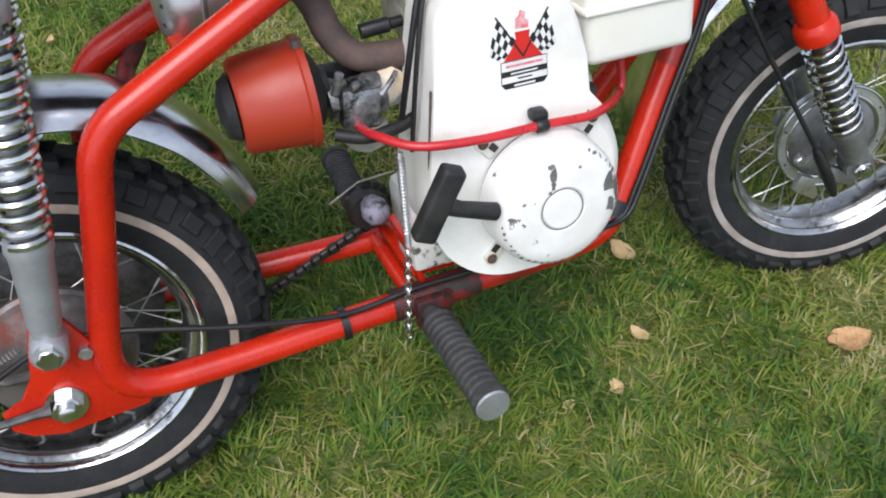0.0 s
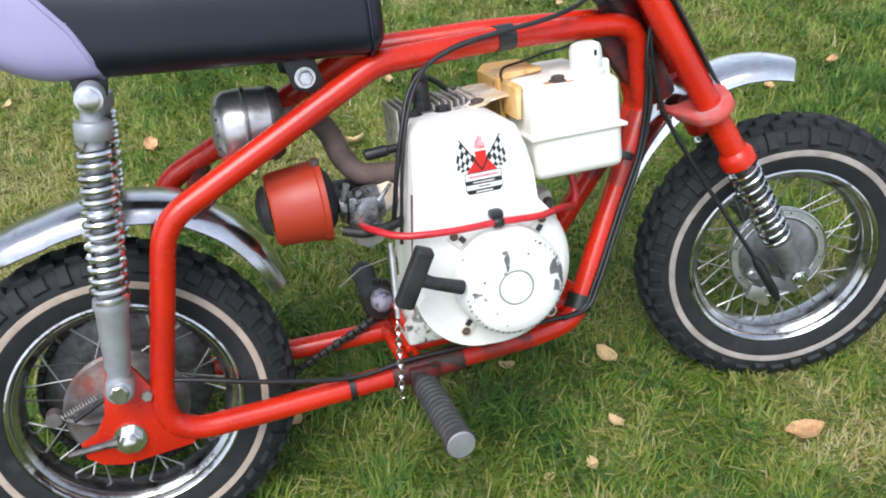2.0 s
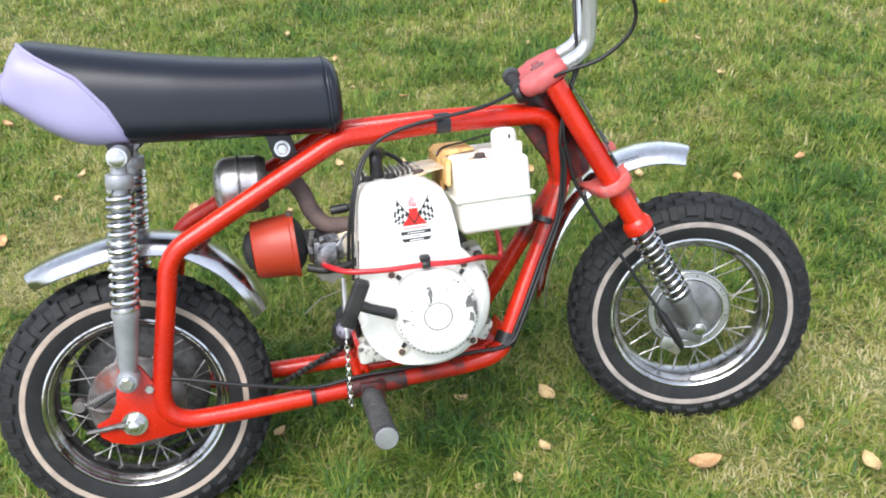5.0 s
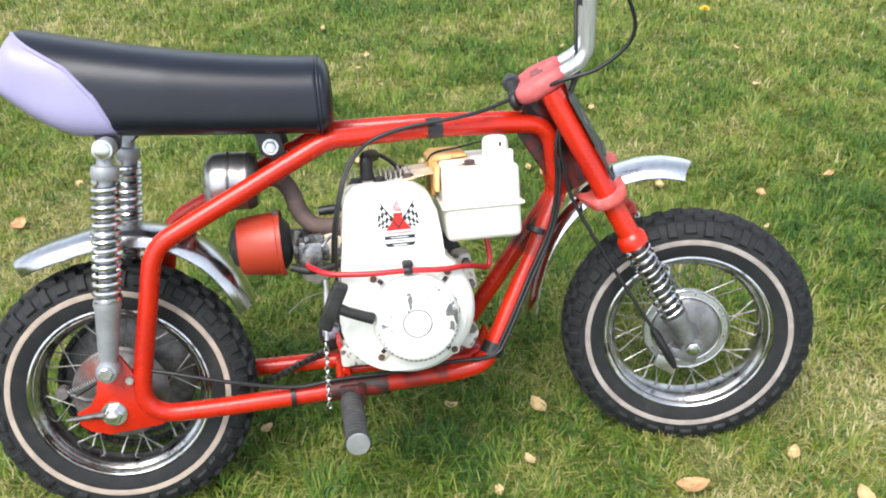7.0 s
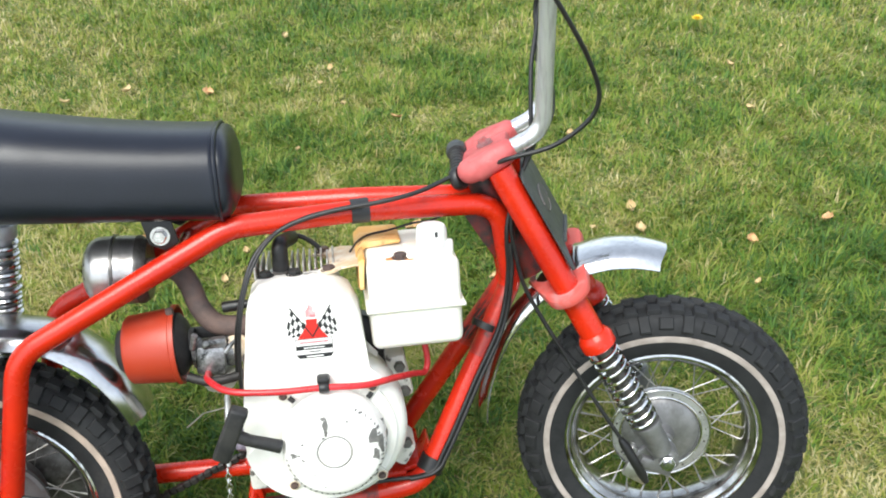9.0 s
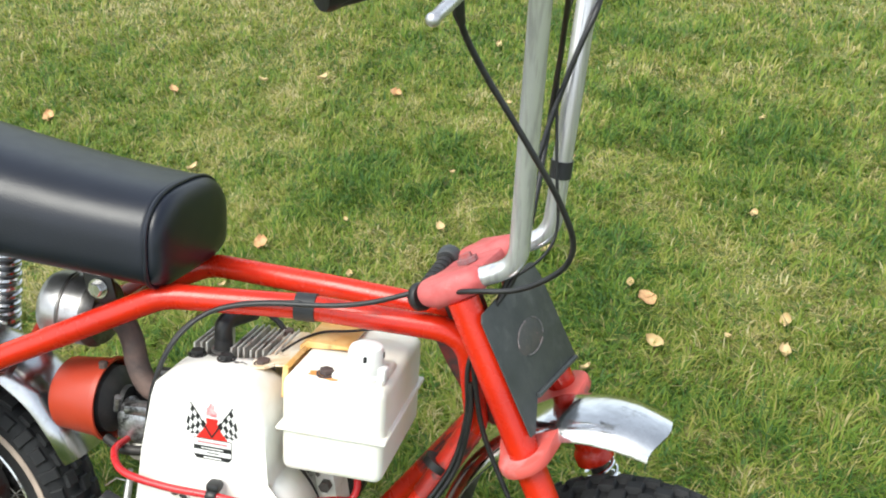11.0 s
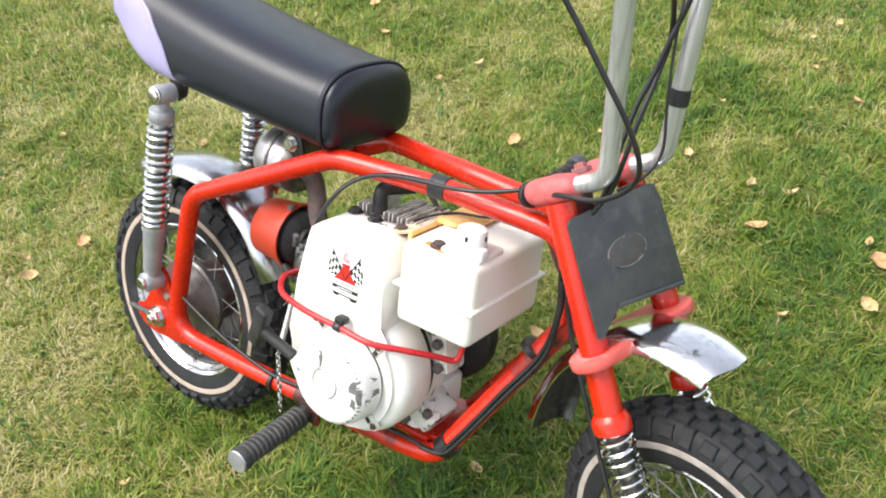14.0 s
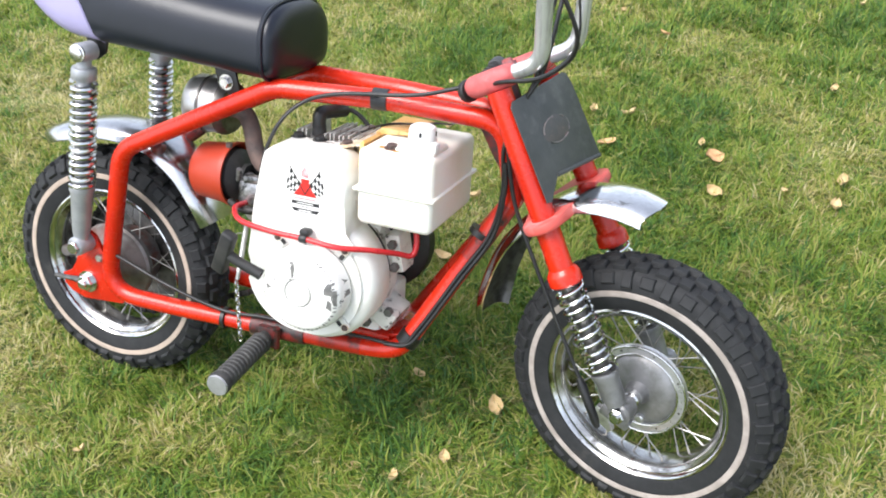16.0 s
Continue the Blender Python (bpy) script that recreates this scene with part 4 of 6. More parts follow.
# engine
cc = bmesh.new()
lathe(cc, (-0.02, 0.065, 0.365), (0, -1, 0), [(0, 0), (0, 0.070), (0.01, 0.080), (0.150, 0.084), (0.155, 0.080), (0.155, 0)], 36)
block(cc, pose(-0.02, 0.0, 0.300), (0.200, 0.120, 0.070), 0.012)
block(cc, pose(-0.020, -0.01, 0.48), (0.100, 0.100, 0.14), 0.01)
engine = part("engine", cc, WHITE, bike, "small white air-cooled petrol engine with chipped paint")
engine.matrix_basis = Matrix.Translation((0, -0.010, 0))
TANK_SHIFT = Matrix.Translation((0, 0.010, 0))   # the tank and the muffler sit further in

SHROUD = [(-0.1090, 0.572), (-0.103, 0.590), (-0.090, 0.5995), (-0.010, 0.5995), (0.013, 0.596), (0.034, 0.582), (0.046, 0.553), (0.049, 0.520), (0.052, 0.480)] + \
    arc2(-0.016, 0.382, 0.099, 46, -90, 16) + arc2(-0.034, 0.382, 0.099, -96, -176, 12) + [(-0.131, 0.410), (-0.126, 0.440), (-0.118, 0.500)]
sh = bmesh.new()
slab(sh, SHROUD, -0.146, -0.044, 0.016, 5)
shroud = part("blower_housing", sh, WHITE, engine, "white engine shroud with racing decal")
fl_ = bmesh.new()
lathe(fl_, (-0.012, -0.139, 0.382), (0, 1, 0), [(0, 0.088), (0, 0.097), (0.003, 0.103), (0.009, 0.109), (0.018, 0.1125), (0.030, 0.113), (0.066, 0.113), (0.072, 0.108), (0.072, 0.09)], 56)
part("housing_ring", fl_, WHITE, engine, "white housing ring")
gk = bmesh.new()
lathe(gk, (-0.014, -0.066, 0.382), (0, 1, 0), [(0, 0.09), (0, 0.110), (0.006, 0.110), (0.006, 0.09)], 56)
part("gasket", gk, BLACK_WORN, engine, "dark gasket line")
cs = bmesh.new()
lathe(cs, (-0.014, -0.060, 0.378), (0, 1, 0), [(0, 0.0), (0, 0.108), (0.030, 0.110), (0.036, 0.100), (0.050, 0.085), (0.050, 0)], 48)
block(cs, pose(0.085, -0.035, 0.305, 0, 30, 0), (0.050, 0.070, 0.040), 0.008)
block(cs, pose(0.098, -0.030, 0.420, 0, -10, 0), (0.030, 0.050, 0.070), 0.007)
block(cs, pose(-0.110, -0.055, 0.292, 0, 0, 0), (0.056, 0.060, 0.034), 0.006)
part("crankcase", cs, WHITE_CHIPPED, engine, "oily chipped white crankcase casting")
for x, y, z in ((0.100, -0.066, 0.318), (0.060, -0.068, 0.290), (0.098, -0.058, 0.440), (0.104, -0.058, 0.400)):
    bo = bmesh.new()
    hexnut(bo, (x, y, z), (0, -1, 0), 0.0085, 0.010)
    part("bolt", bo, DARK_STEEL, engine)
bo = bmesh.new()
lathe(bo, (-0.116, -0.072, 0.306), (0, 0, 1), [(0, 0), (0, 0.010), (0.010, 0.010), (0.010, 0.006), (0.030, 0.006), (0.031, 0)], 12)
part("stud", bo, STEEL, engine)
rr = bmesh.new()
RC = V(-0.006, -0.146, 0.381)
lathe(rr, RC, (0, -1, 0), [(0, 0.0710), (0.009, 0.0700), (0.009, 0)], 48)
part("starter_screen", rr, BLACK_WORN, engine, "dark starter screen behind the cover")
rc = bmesh.new()
lathe(rc, RC, (0, -1, 0), [(0.006, 0.064), (0.005, 0.0735), (0.030, 0.0725), (0.042, 0.069), (0.048, 0.062), (0.050, 0.050), (0.051, 0.026), (0.0495, 0.0245), (0.0495, 0.0225), (0.0515, 0.021), (0.052, 0)], 56)
part("recoil_cover", rc, WHITE_WORN, engine, "round white recoil starter cover with chipped paint")
for x, z in ((-0.066, 0.446), (0.049, 0.446), (-0.064, 0.318), (0.052, 0.318)):
    er = bmesh.new()
    turn = math.degrees(math.atan2(z - RC.z, x - RC.x))
    block(er, pose(x, -0.1465, z, 0, -turn, 0), (0.024, 0.007, 0.017), 0.002)
    part("recoil_ear", er, WHITE_CHIPPED, engine, "chipped white starter bracket")
    sl_ = bmesh.new()
    block(sl_, pose(x, -0.1500, z, 0, -turn, 0) @ pose(-0.005, 0, -0.0040), (0.010, 0.0022, 0.0075), 0.0008, 1)
    part("slot", sl_, BLACK_WORN, engine)
    wr = bmesh.new()
    lathe(wr, V(x, -0.1495, z) + (V(x, 0, z) - V(RC.x, 0, RC.z)).normalized() * 0.007, (0, -1, 0), [(0, 0.0075), (0.0008, 0.0075), (0.0010, 0)], 16)
    part("washer", wr, RUST_STAIN, engine, "rust-stained washer")
    bo = bmesh.new()
    lathe(bo, V(x, -0.1500, z) + (V(x, 0, z) - V(RC.x, 0, RC.z)).normalized() * 0.007, (0, -1, 0), [(0, 0.0058), (0.001, 0.0058), (0.001, 0.0042), (0.004, 0.0038), (0.0045, 0)], 14)
    part("bolt", bo, RUST_PIPE, engine)


def cover_y(px, pz):
    """Front face of the recoil cover over a point."""
    dr = math.hypot(px - RC.x, pz - RC.z)
    return RC.y - float(np.interp(dr, [0, 0.050, 0.062, 0.069, 0.0725, 0.0735], [0.0505, 0.0502, 0.0482, 0.0424, 0.030, 0.012])) - 0.0007


CHIPS = [(0.047, 0.398, 0.0125, 0.016, 1), (0.055, 0.384, 0.0075, 0.014, 2), (0.044, 0.372, 0.006, 0.010, 3), (-0.021, 0.424, 0.0045, 0.011, 4), (-0.022, 0.411, 0.003, 0.005, 5), (-0.024, 0.433, 0.004, 0.0035, 6), (-0.026, 0.404, 0.003, 0.0025, 7), (-0.055, 0.398, 0.0025, 0.002, 8), (0.008, 0.425, 0.002, 0.002, 9)]
for i in range(34):
    a = radians(-175 + 235 * i / 33)
    q = random.Random(40 + i)
    CHIPS.append((RC.x + math.cos(a) * q.uniform(0.0645, 0.0680), RC.z + math.sin(a) * q.uniform(0.0645, 0.0680), q.uniform(0.0010, 0.0032), q.uniform(0.0010, 0.0030), 60 + i))
for x, z, rx, rz, k in CHIPS:
    x += 0.006 if k < 20 else 0
    ch = bmesh.new()
    q = random.Random(k)
    pts = [(x + math.cos(a) * rx * w, z + math.sin(a) * rz * w) for a, w in ((2 * math.pi * j / 12, q.uniform(0.55, 1.2)) for j in range(12))]
    hub_v = ch.verts.new((x, cover_y(x, z), z))
    vs = [ch.verts.new((px, cover_y(px, pz), pz)) for px, pz in pts]
    for j in range(12):
        ch.faces.new((hub_v, vs[j], vs[(j + 1) % 12]))
    part("paint_chip", ch, CHIP, engine, "bare grey metal paint chip")
gr = bmesh.new()
tube(gr, [RC + V(math.cos(a) * 0.0235, -0.0500, math.sin(a) * 0.0235) for a in [radians(k * 10) for k in range(36)]], 0.0007, 6, closed=True)
part("emblem_groove", gr, CHIP, engine)
th = bmesh.new()
bar_d = V(0.035, -0.015, 0.077).normalized()
bar_s = bar_d.cross(V(0, -1, 0)).normalized()
block(th, Matrix.Translation((-0.141, -0.2005, 0.4275)) @ Matrix((bar_d, bar_s, bar_d.cross(bar_s))).transposed().to_4x4(), (0.086, 0.0245, 0.0190), 0.0045, 3)
tube(th, [(-0.141, -0.200, 0.428), (-0.118, -0.197, 0.414), (-0.078, -0.190, 0.396)], [0.010, 0.0085, 0.0095], 14)
part("pull_handle", th, BLACK_WORN, engine, "black T-shaped starter pull handle")

# cylinder head, fins, plug
for i in range(14):
    fx = -0.100 + 0.0088 * i
    if abs(fx + 0.062) < 0.014:
        continue
    fn = bmesh.new()
    block(fn, pose(fx, 0.008 + 0.002 * (i % 2), 0.575), (0.0028, 0.088, 0.058 + 0.003 * (i % 3)), 0.0008, 1)
    part("cooling_fin", fn, FIN, engine)
hd = bmesh.new()
block(hd, pose(-0.040, 0.012, 0.545), (0.125, 0.084, 0.040), 0.006)
part("cylinder_head", hd, FIN, engine, "dull finned cylinder head")
pb = bmesh.new()
lathe(pb, (-0.0625, -0.026, 0.586), (0.02, -0.04, 1), [(0, 0), (0, 0.0155), (0.004, 0.0165), (0.008, 0.0150), (0.010, 0.0125), (0.030, 0.0118), (0.034, 0.010), (0.034, 0)], 18)
part("spark_plug", pb, BLACK_WORN, engine, "black rubber spark plug boot")
rg = bmesh.new()
lathe(rg, (-0.0625, -0.0262, 0.5945), (0.02, -0.04, 1), [(0, 0.0130), (0, 0.0160), (0.0035, 0.0160), (0.0035, 0.0130)], 18)
part("plug_collar", rg, STEEL, engine, "bright metal collar round the plug")
pc = bmesh.new()
tube(pc, fillet([(-0.0620, -0.0275, 0.612), (-0.0612, -0.0285, 0.637), (-0.046, 0.034, 0.630)], 0.020, 8), 0.0118, 16)
tube(pc, spline([(-0.046, 0.034, 0.630), (-0.034, 0.044, 0.628), (-0.016, 0.047, 0.616), (-0.002, 0.046, 0.602)], 6), 0.0040, 10)
part("plug_lead", pc, BLACK_PLASTIC, engine)
for x, y, mt in ((-0.083, -0.060, BLACK_WORN), (-0.042, -0.061, BLACK_WORN), (0.008, -0.059, RUST_PIPE), (0.000, 0.046, RUST_PIPE)):
    bo = bmesh.new()
    lathe(bo, (x, y, 0.5985), (0, 0, 1), [(0, 0), (0, 0.0125), (0.0018, 0.0125), (0.0022, 0.010)], 18)
    hexnut(bo, (x, y, 0.6000), (0, 0, 1), 0.0092, 0.0068)
    part("head_bolt", bo, mt, engine, "dark oily head bolt" if mt is BLACK_WORN else "rusty head bolt")
# worn spots round the bolts on the shroud's top edge
for i, (x, y, r) in enumerate(((-0.026, -0.066, 0.0050), (-0.019, -0.064, 0.0030), (-0.062, -0.058, 0.0042), (-0.012, -0.068, 0.0022), (0.020, -0.062, 0.0034))):
    q = random.Random(300 + i)
    ch = bmesh.new()
    ch.faces.new([ch.verts.new((x + math.cos(2 * math.pi * k / 11) * r * q.uniform(0.5, 1.6), y + math.sin(2 * math.pi * k / 11) * r * q.uniform(0.4, 0.9), 0.5998 + 0.0002 * i)) for k in range(11)])
    part("paint_chip", ch, CHIP, engine, "bare grey metal paint chip")

# fuel tank and bracket
tk = bmesh.new()


def tank_box(x0, x1, y0, y1, z0, z1, g, bev):
    block(tk, pose((x0 + x1) / 2, (y0 + y1) / 2, (z0 + z1) / 2), (x1 - x0 + 2 * g, y1 - y0 + 2 * g, z1 - z0), bev, 4)


def on_tank(ob):
    ob.matrix_basis = TANK_SHIFT
    return ob


tank_box(0.060, 0.190, -0.138, 0.052, 0.494, 0.621, 0, 0.012)
tank_box(0.060, 0.190, -0.138, 0.052, 0.551, 0.557, 0.005, 0.0025)
block(tk, pose(0.150, -0.090, 0.622), (0.066, 0.066, 0.012), 0.005, 3)
tank = on_tank(part("fuel_tank", tk, TANK, engine, "white plastic fuel tank with a moulded seam"))
cp = bmesh.new()
lathe(cp, (0.1555, -0.104, 0.620), (0, 0, 1), [(0, 0.0270), (0.008, 0.0268), (0.011, 0.0225), (0.036, 0.0218), (0.042, 0.0195), (0.045, 0.014), (0.046, 0)], 32)
block(cp, pose(0.1790, -0.110, 0.631, 0, 0, -8), (0.012, 0.016, 0.020), 0.004)
on_tank(part("tank_cap", cp, TANK_CAP, engine, "white plastic filler cap with a small spout"))
for dx, dy in ((0.0047, -0.0214), (0.0217, 0.0008)):
    vh = bmesh.new()
    block(vh, Matrix.Translation((0.1555 + dx, -0.104 + dy, 0.653)) @ Matrix.Rotation(math.atan2(dy, dx), 4, 'Z'), (0.002, 0.0042, 0.0075), 0.0006, 1)
    on_tank(part("vent_slot", vh, DECAL_BLACK, engine, "small dark hole in the cap"))
bk = bmesh.new()
absorb(bk, clamp_plate([(-0.016, -0.058), (-0.004, -0.074), (0.016, -0.074), (0.026, -0.062), (0.044, -0.064), (0.060, -0.078), (0.062, 0.020), (0.030, 0.050), (-0.012, 0.056), (-0.018, 0.040), (0.006, 0.020), (0.010, -0.030)], 0.0035))
bmesh.ops.transform(bk, matrix=Matrix.Translation((0, 0, 0.5985)) @ Matrix.Rotation(radians(-9), 4, 'Y'), verts=bk.verts)
part("tank_bracket", bk, RUST_STAIN, engine, "rust-stained tan tank bracket")
bk = bmesh.new()
slab(bk, [(0.0570, 0.560), (0.0570, 0.6175), (0.062, 0.6235), (0.112, 0.6235), (0.116, 0.627), (0.112, 0.6300), (0.058, 0.6310), (0.0480, 0.622), (0.0480, 0.560)], -0.046, 0.050, 0.0025, 2)
slab(bk, [(0.0560, 0.578), (0.0565, 0.6150), (0.0600, 0.6205), (0.0560, 0.6240), (0.0505, 0.619), (0.0490, 0.578)], -0.110, -0.0465, 0.0015, 2)
on_tank(part("tank_strap", bk, YELLOWED, engine, "yellowed orange tank strap"))
sw = bmesh.new()
tube(sw, spline([(0.040, -0.085, 0.6290), (0.052, -0.050, 0.6330), (0.070, -0.018, 0.6335), (0.105, -0.004, 0.6350), (0.140, 0.004, 0.640), (0.168, -0.010, 0.646), (0.200, -0.045, 0.668)], 8), 0.0018, 6)
on_tank(part("tank_wire", sw, BLACK_PLASTIC, engine, "thin black wire over the tank strap"))
rp = bmesh.new()
rng_r = random.Random(5)
rp.faces.new([rp.verts.new((0.109 + math.cos(a) * q * 0.027 + 0.006, -0.116 + math.sin(a) * q * 0.015, 0.6216)) for a, q in ((2 * math.pi * k / 18, rng_r.uniform(0.6, 1.15)) for k in range(18))])
on_tank(part("rust_patch", rp, RUST_ORANGE, engine, "rust patch round the bolt"))
bo = bmesh.new()
lathe(bo, (0.109, -0.114, 0.6214), (0, 0, 1), [(0, 0), (0, 0.0125), (0.0016, 0.0125), (0.002, 0.010)], 18)
hexnut(bo, (0.109, -0.114, 0.6230), (0, 0, 1), 0.009, 0.006)
on_tank(part("bolt", bo, RUST_PIPE, engine, "rusty bolt"))

# exhaust and muffler
ex = bmesh.new()
tube(ex, spline([(-0.090, -0.045, 0.524), (-0.130, -0.045, 0.524), (-0.163, -0.042, 0.530), (-0.184, -0.035, 0.555), (-0.196, -0.028, 0.590), (-0.215, -0.022, 0.612), (-0.262, -0.018, 0.617)], 6), 0.0155, 16)
part("exhaust_pipe", ex, RUST_PIPE, engine, "rusty brown exhaust pipe")
mf = bmesh.new()
MA = V(-0.269, 0.006, 0.609)
lathe(mf, MA, (-1, 0.0, 0.05), [(-0.008, 0), (-0.008, 0.040), (-0.002, 0.050), (0.028, 0.051), (0.029, 0.0525), (0.034, 0.0525), (0.035, 0.051), (0.056, 0.050), (0.066, 0.045), (0.073, 0.034), (0.076, 0.018), (0.076, 0)], 40)
muffler = part("muffler", mf, MUFFLER, engine, "silver canister muffler with a dark band")
bd = bmesh.new()
lathe(bd, MA, (-1, 0.0, 0.05), [(0.029, 0.051), (0.029, 0.0532), (0.033, 0.0532), (0.033, 0.051)], 40)
part("band", bd, DARK_STEEL, engine)
for k in range(12):
    a = 2 * math.pi * k / 12
    mh = bmesh.new()
    ux = V(-1, 0, 0.05).normalized()
    lathe(mh, MA + ux * 0.0695 + (V(0, 1, 0) * math.cos(a) + V(0.05, 0, 1).normalized() * math.sin(a)) * 0.0385, ux + (V(0, 1, 0) * math.cos(a) + V(0, 0, 1) * math.sin(a)) * 0.5, [(0, 0.0026), (0.0008, 0.0024), (0.0009, 0)], 8)
    part("vent_hole", mh, DECAL_BLACK, engine)
md = bmesh.new()
lathe(md, MA, (-1, 0, 0.05), [(-0.016, 0), (-0.016, 0.044), (-0.006, 0.0505), (0.000, 0.0508)], 40)
part("muffler_back", md, DARK_STEEL, engine, "rusty back of the muffler")

# air filter and carburettor
af = bmesh.new()
AA, AX = V(-0.292, -0.036, 0.500), V(1, -0.02, 0.03)
lathe(af, AA, AX, [(0.0, 0.0), (0.0, 0.046), (0.004, 0.050), (0.066, 0.0555), (0.068, 0.0585), (0.075, 0.0585), (0.075, 0.0555), (0.064, 0.050), (0.010, 0.046), (0.010, 0)], 44)
part("air_filter_cover", af, FILTER_RED, engine, "scuffed orange red air filter can")
fo = bmesh.new()
lathe(fo, AA, AX, [(0.012, 0), (0.060, 0.048), (0.076, 0.046), (0.086, 0.034), (0.090, 0.022), (0.096, 0.020), (0.096, 0)], 32)
lathe(fo, AA, AX, [(-0.002, 0.036), (-0.012, 0.030), (-0.018, 0.012), (-0.018, 0)], 24)
part("filter_element", fo, BLACK_WORN, engine, "black foam filter element")
wn_ = bmesh.new()
lathe(wn_, AA + V(0.068, -0.02, 0.056), (0, 0, 1), [(0, 0.006), (0.008, 0.006), (0.010, 0)], 8)
part("wing_nut", wn_, RUST_PIPE, engine)
cb = bmesh.new()
lathe(cb, (-0.200, -0.045, 0.488), (1, 0, 0.02), [(0, 0), (0, 0.021), (0.008, 0.024), (0.016, 0.019), (0.040, 0.019), (0.050, 0.025), (0.060, 0.025), (0.060, 0.020), (0.085, 0.020), (0.085, 0)], 22)
block(cb, pose(-0.172, -0.060, 0.486, 0, 6, 0), (0.042, 0.040, 0.044), 0.006)
block(cb, pose(-0.165, -0.072, 0.512, 0, 0, 8), (0.034, 0.016, 0.014), 0.003)
tube(cb, [(-0.196, -0.072, 0.505), (-0.190, -0.078, 0.528)], 0.005, 8)
tube(cb, [(-0.150, -0.080, 0.498), (-0.138, -0.082, 0.512), (-0.130, -0.070, 0.514)], 0.003, 8)
part("carburettor", cb, CARB, engine, "greasy metal carburettor")
bw = bmesh.new()
lathe(bw, (-0.166, -0.055, 0.462), (0, 0, -1), [(0, 0), (0, 0.022), (0.004, 0.025), (0.020, 0.024), (0.026, 0.020), (0.028, 0.008), (0.034, 0.007), (0.034, 0)], 24)
part("fuel_bowl", bw, BOWL, engine, "pale metal fuel bowl")
lk = bmesh.new()
tube(lk, spline([(-0.205, -0.085, 0.468), (-0.175, -0.095, 0.462), (-0.140, -0.092, 0.464), (-0.112, -0.085, 0.470)], 6), 0.007, 10)
part("linkage", lk, GREASE, engine)
ic = bmesh.new()
tube(ic, spline([(-0.150, -0.048, 0.490), (-0.134, -0.048, 0.496), (-0.122, -0.048, 0.510)], 5), [0.019, 0.020, 0.021, 0.021, 0.021, 0.021, 0.021, 0.020, 0.018, 0.016, 0.014], 16)
part("intake_elbow", ic, RUST_STAIN, engine, "stained tan intake elbow")
so = bmesh.new()
lathe(so, (-0.152, -0.035, 0.551), (1, 0, 0.06), [(0, 0), (0, 0.0075), (0.003, 0.0082), (0.030, 0.0082), (0.032, 0.006), (0.046, 0.006), (0.046, 0)], 18)
part("governor_knob", so, BLACK_PLASTIC, engine)
bp_ = bmesh.new()
block(bp_, pose(-0.180, -0.022, 0.505, 0, 2, 0), (0.075, 0.006, 0.030), 0.002)
part("choke_plate", bp_, BLACK_PLASTIC, engine)
hz = bmesh.new()
tube(hz, spline([(-0.178, -0.078, 0.468), (-0.172, -0.120, 0.474), (-0.140, -0.155, 0.469), (-0.080, -0.166, 0.466), (-0.012, -0.166, 0.465), (0.045, -0.161, 0.460), (0.088, -0.130, 0.453), (0.118, -0.088, 0.438), (0.135, -0.067, 0.430), (0.141, -0.060, 0.446), (0.138, -0.057, 0.474), (0.135, -0.055, 0.500)], 8), 0.0048, 12)
part("fuel_hose", hz, HOSE_RED, engine, "bright red rubber fuel hose")
cl = bmesh.new()
lathe(cl, (-0.020, -0.166, 0.465), (1, 0, 0), [(0, 0.006), (0.002, 0.0075), (0.012, 0.0075), (0.014, 0.006)], 14)
block(cl, pose(-0.013, -0.158, 0.474), (0.018, 0.018, 0.012), 0.004)
part("hose_clip", cl, BLACK_PLASTIC, engine)
fw = bmesh.new()
lathe(fw, (0.020, 0.060, 0.392), (0, 1, 0), [(0, 0), (0, 0.090), (0.004, 0.097), (0.026, 0.098), (0.032, 0.092), (0.034, 0)], 44)
part("clutch_cover", fw, BLACK_PLASTIC, engine, "round black clutch cover on the far side of the engine")

# decal on the shroud: chequered flags, red emblem and a label with dark bands
DX, DY = -0.0215, -0.1464


def flat(pts, mt, name, label="", lift=0.0):
    b2 = bmesh.new()
    b2.faces.new([b2.verts.new((DX + x, DY - lift, z)) for x, z in pts])
    return part(name, b2, mt, shroud, label, smooth=0)


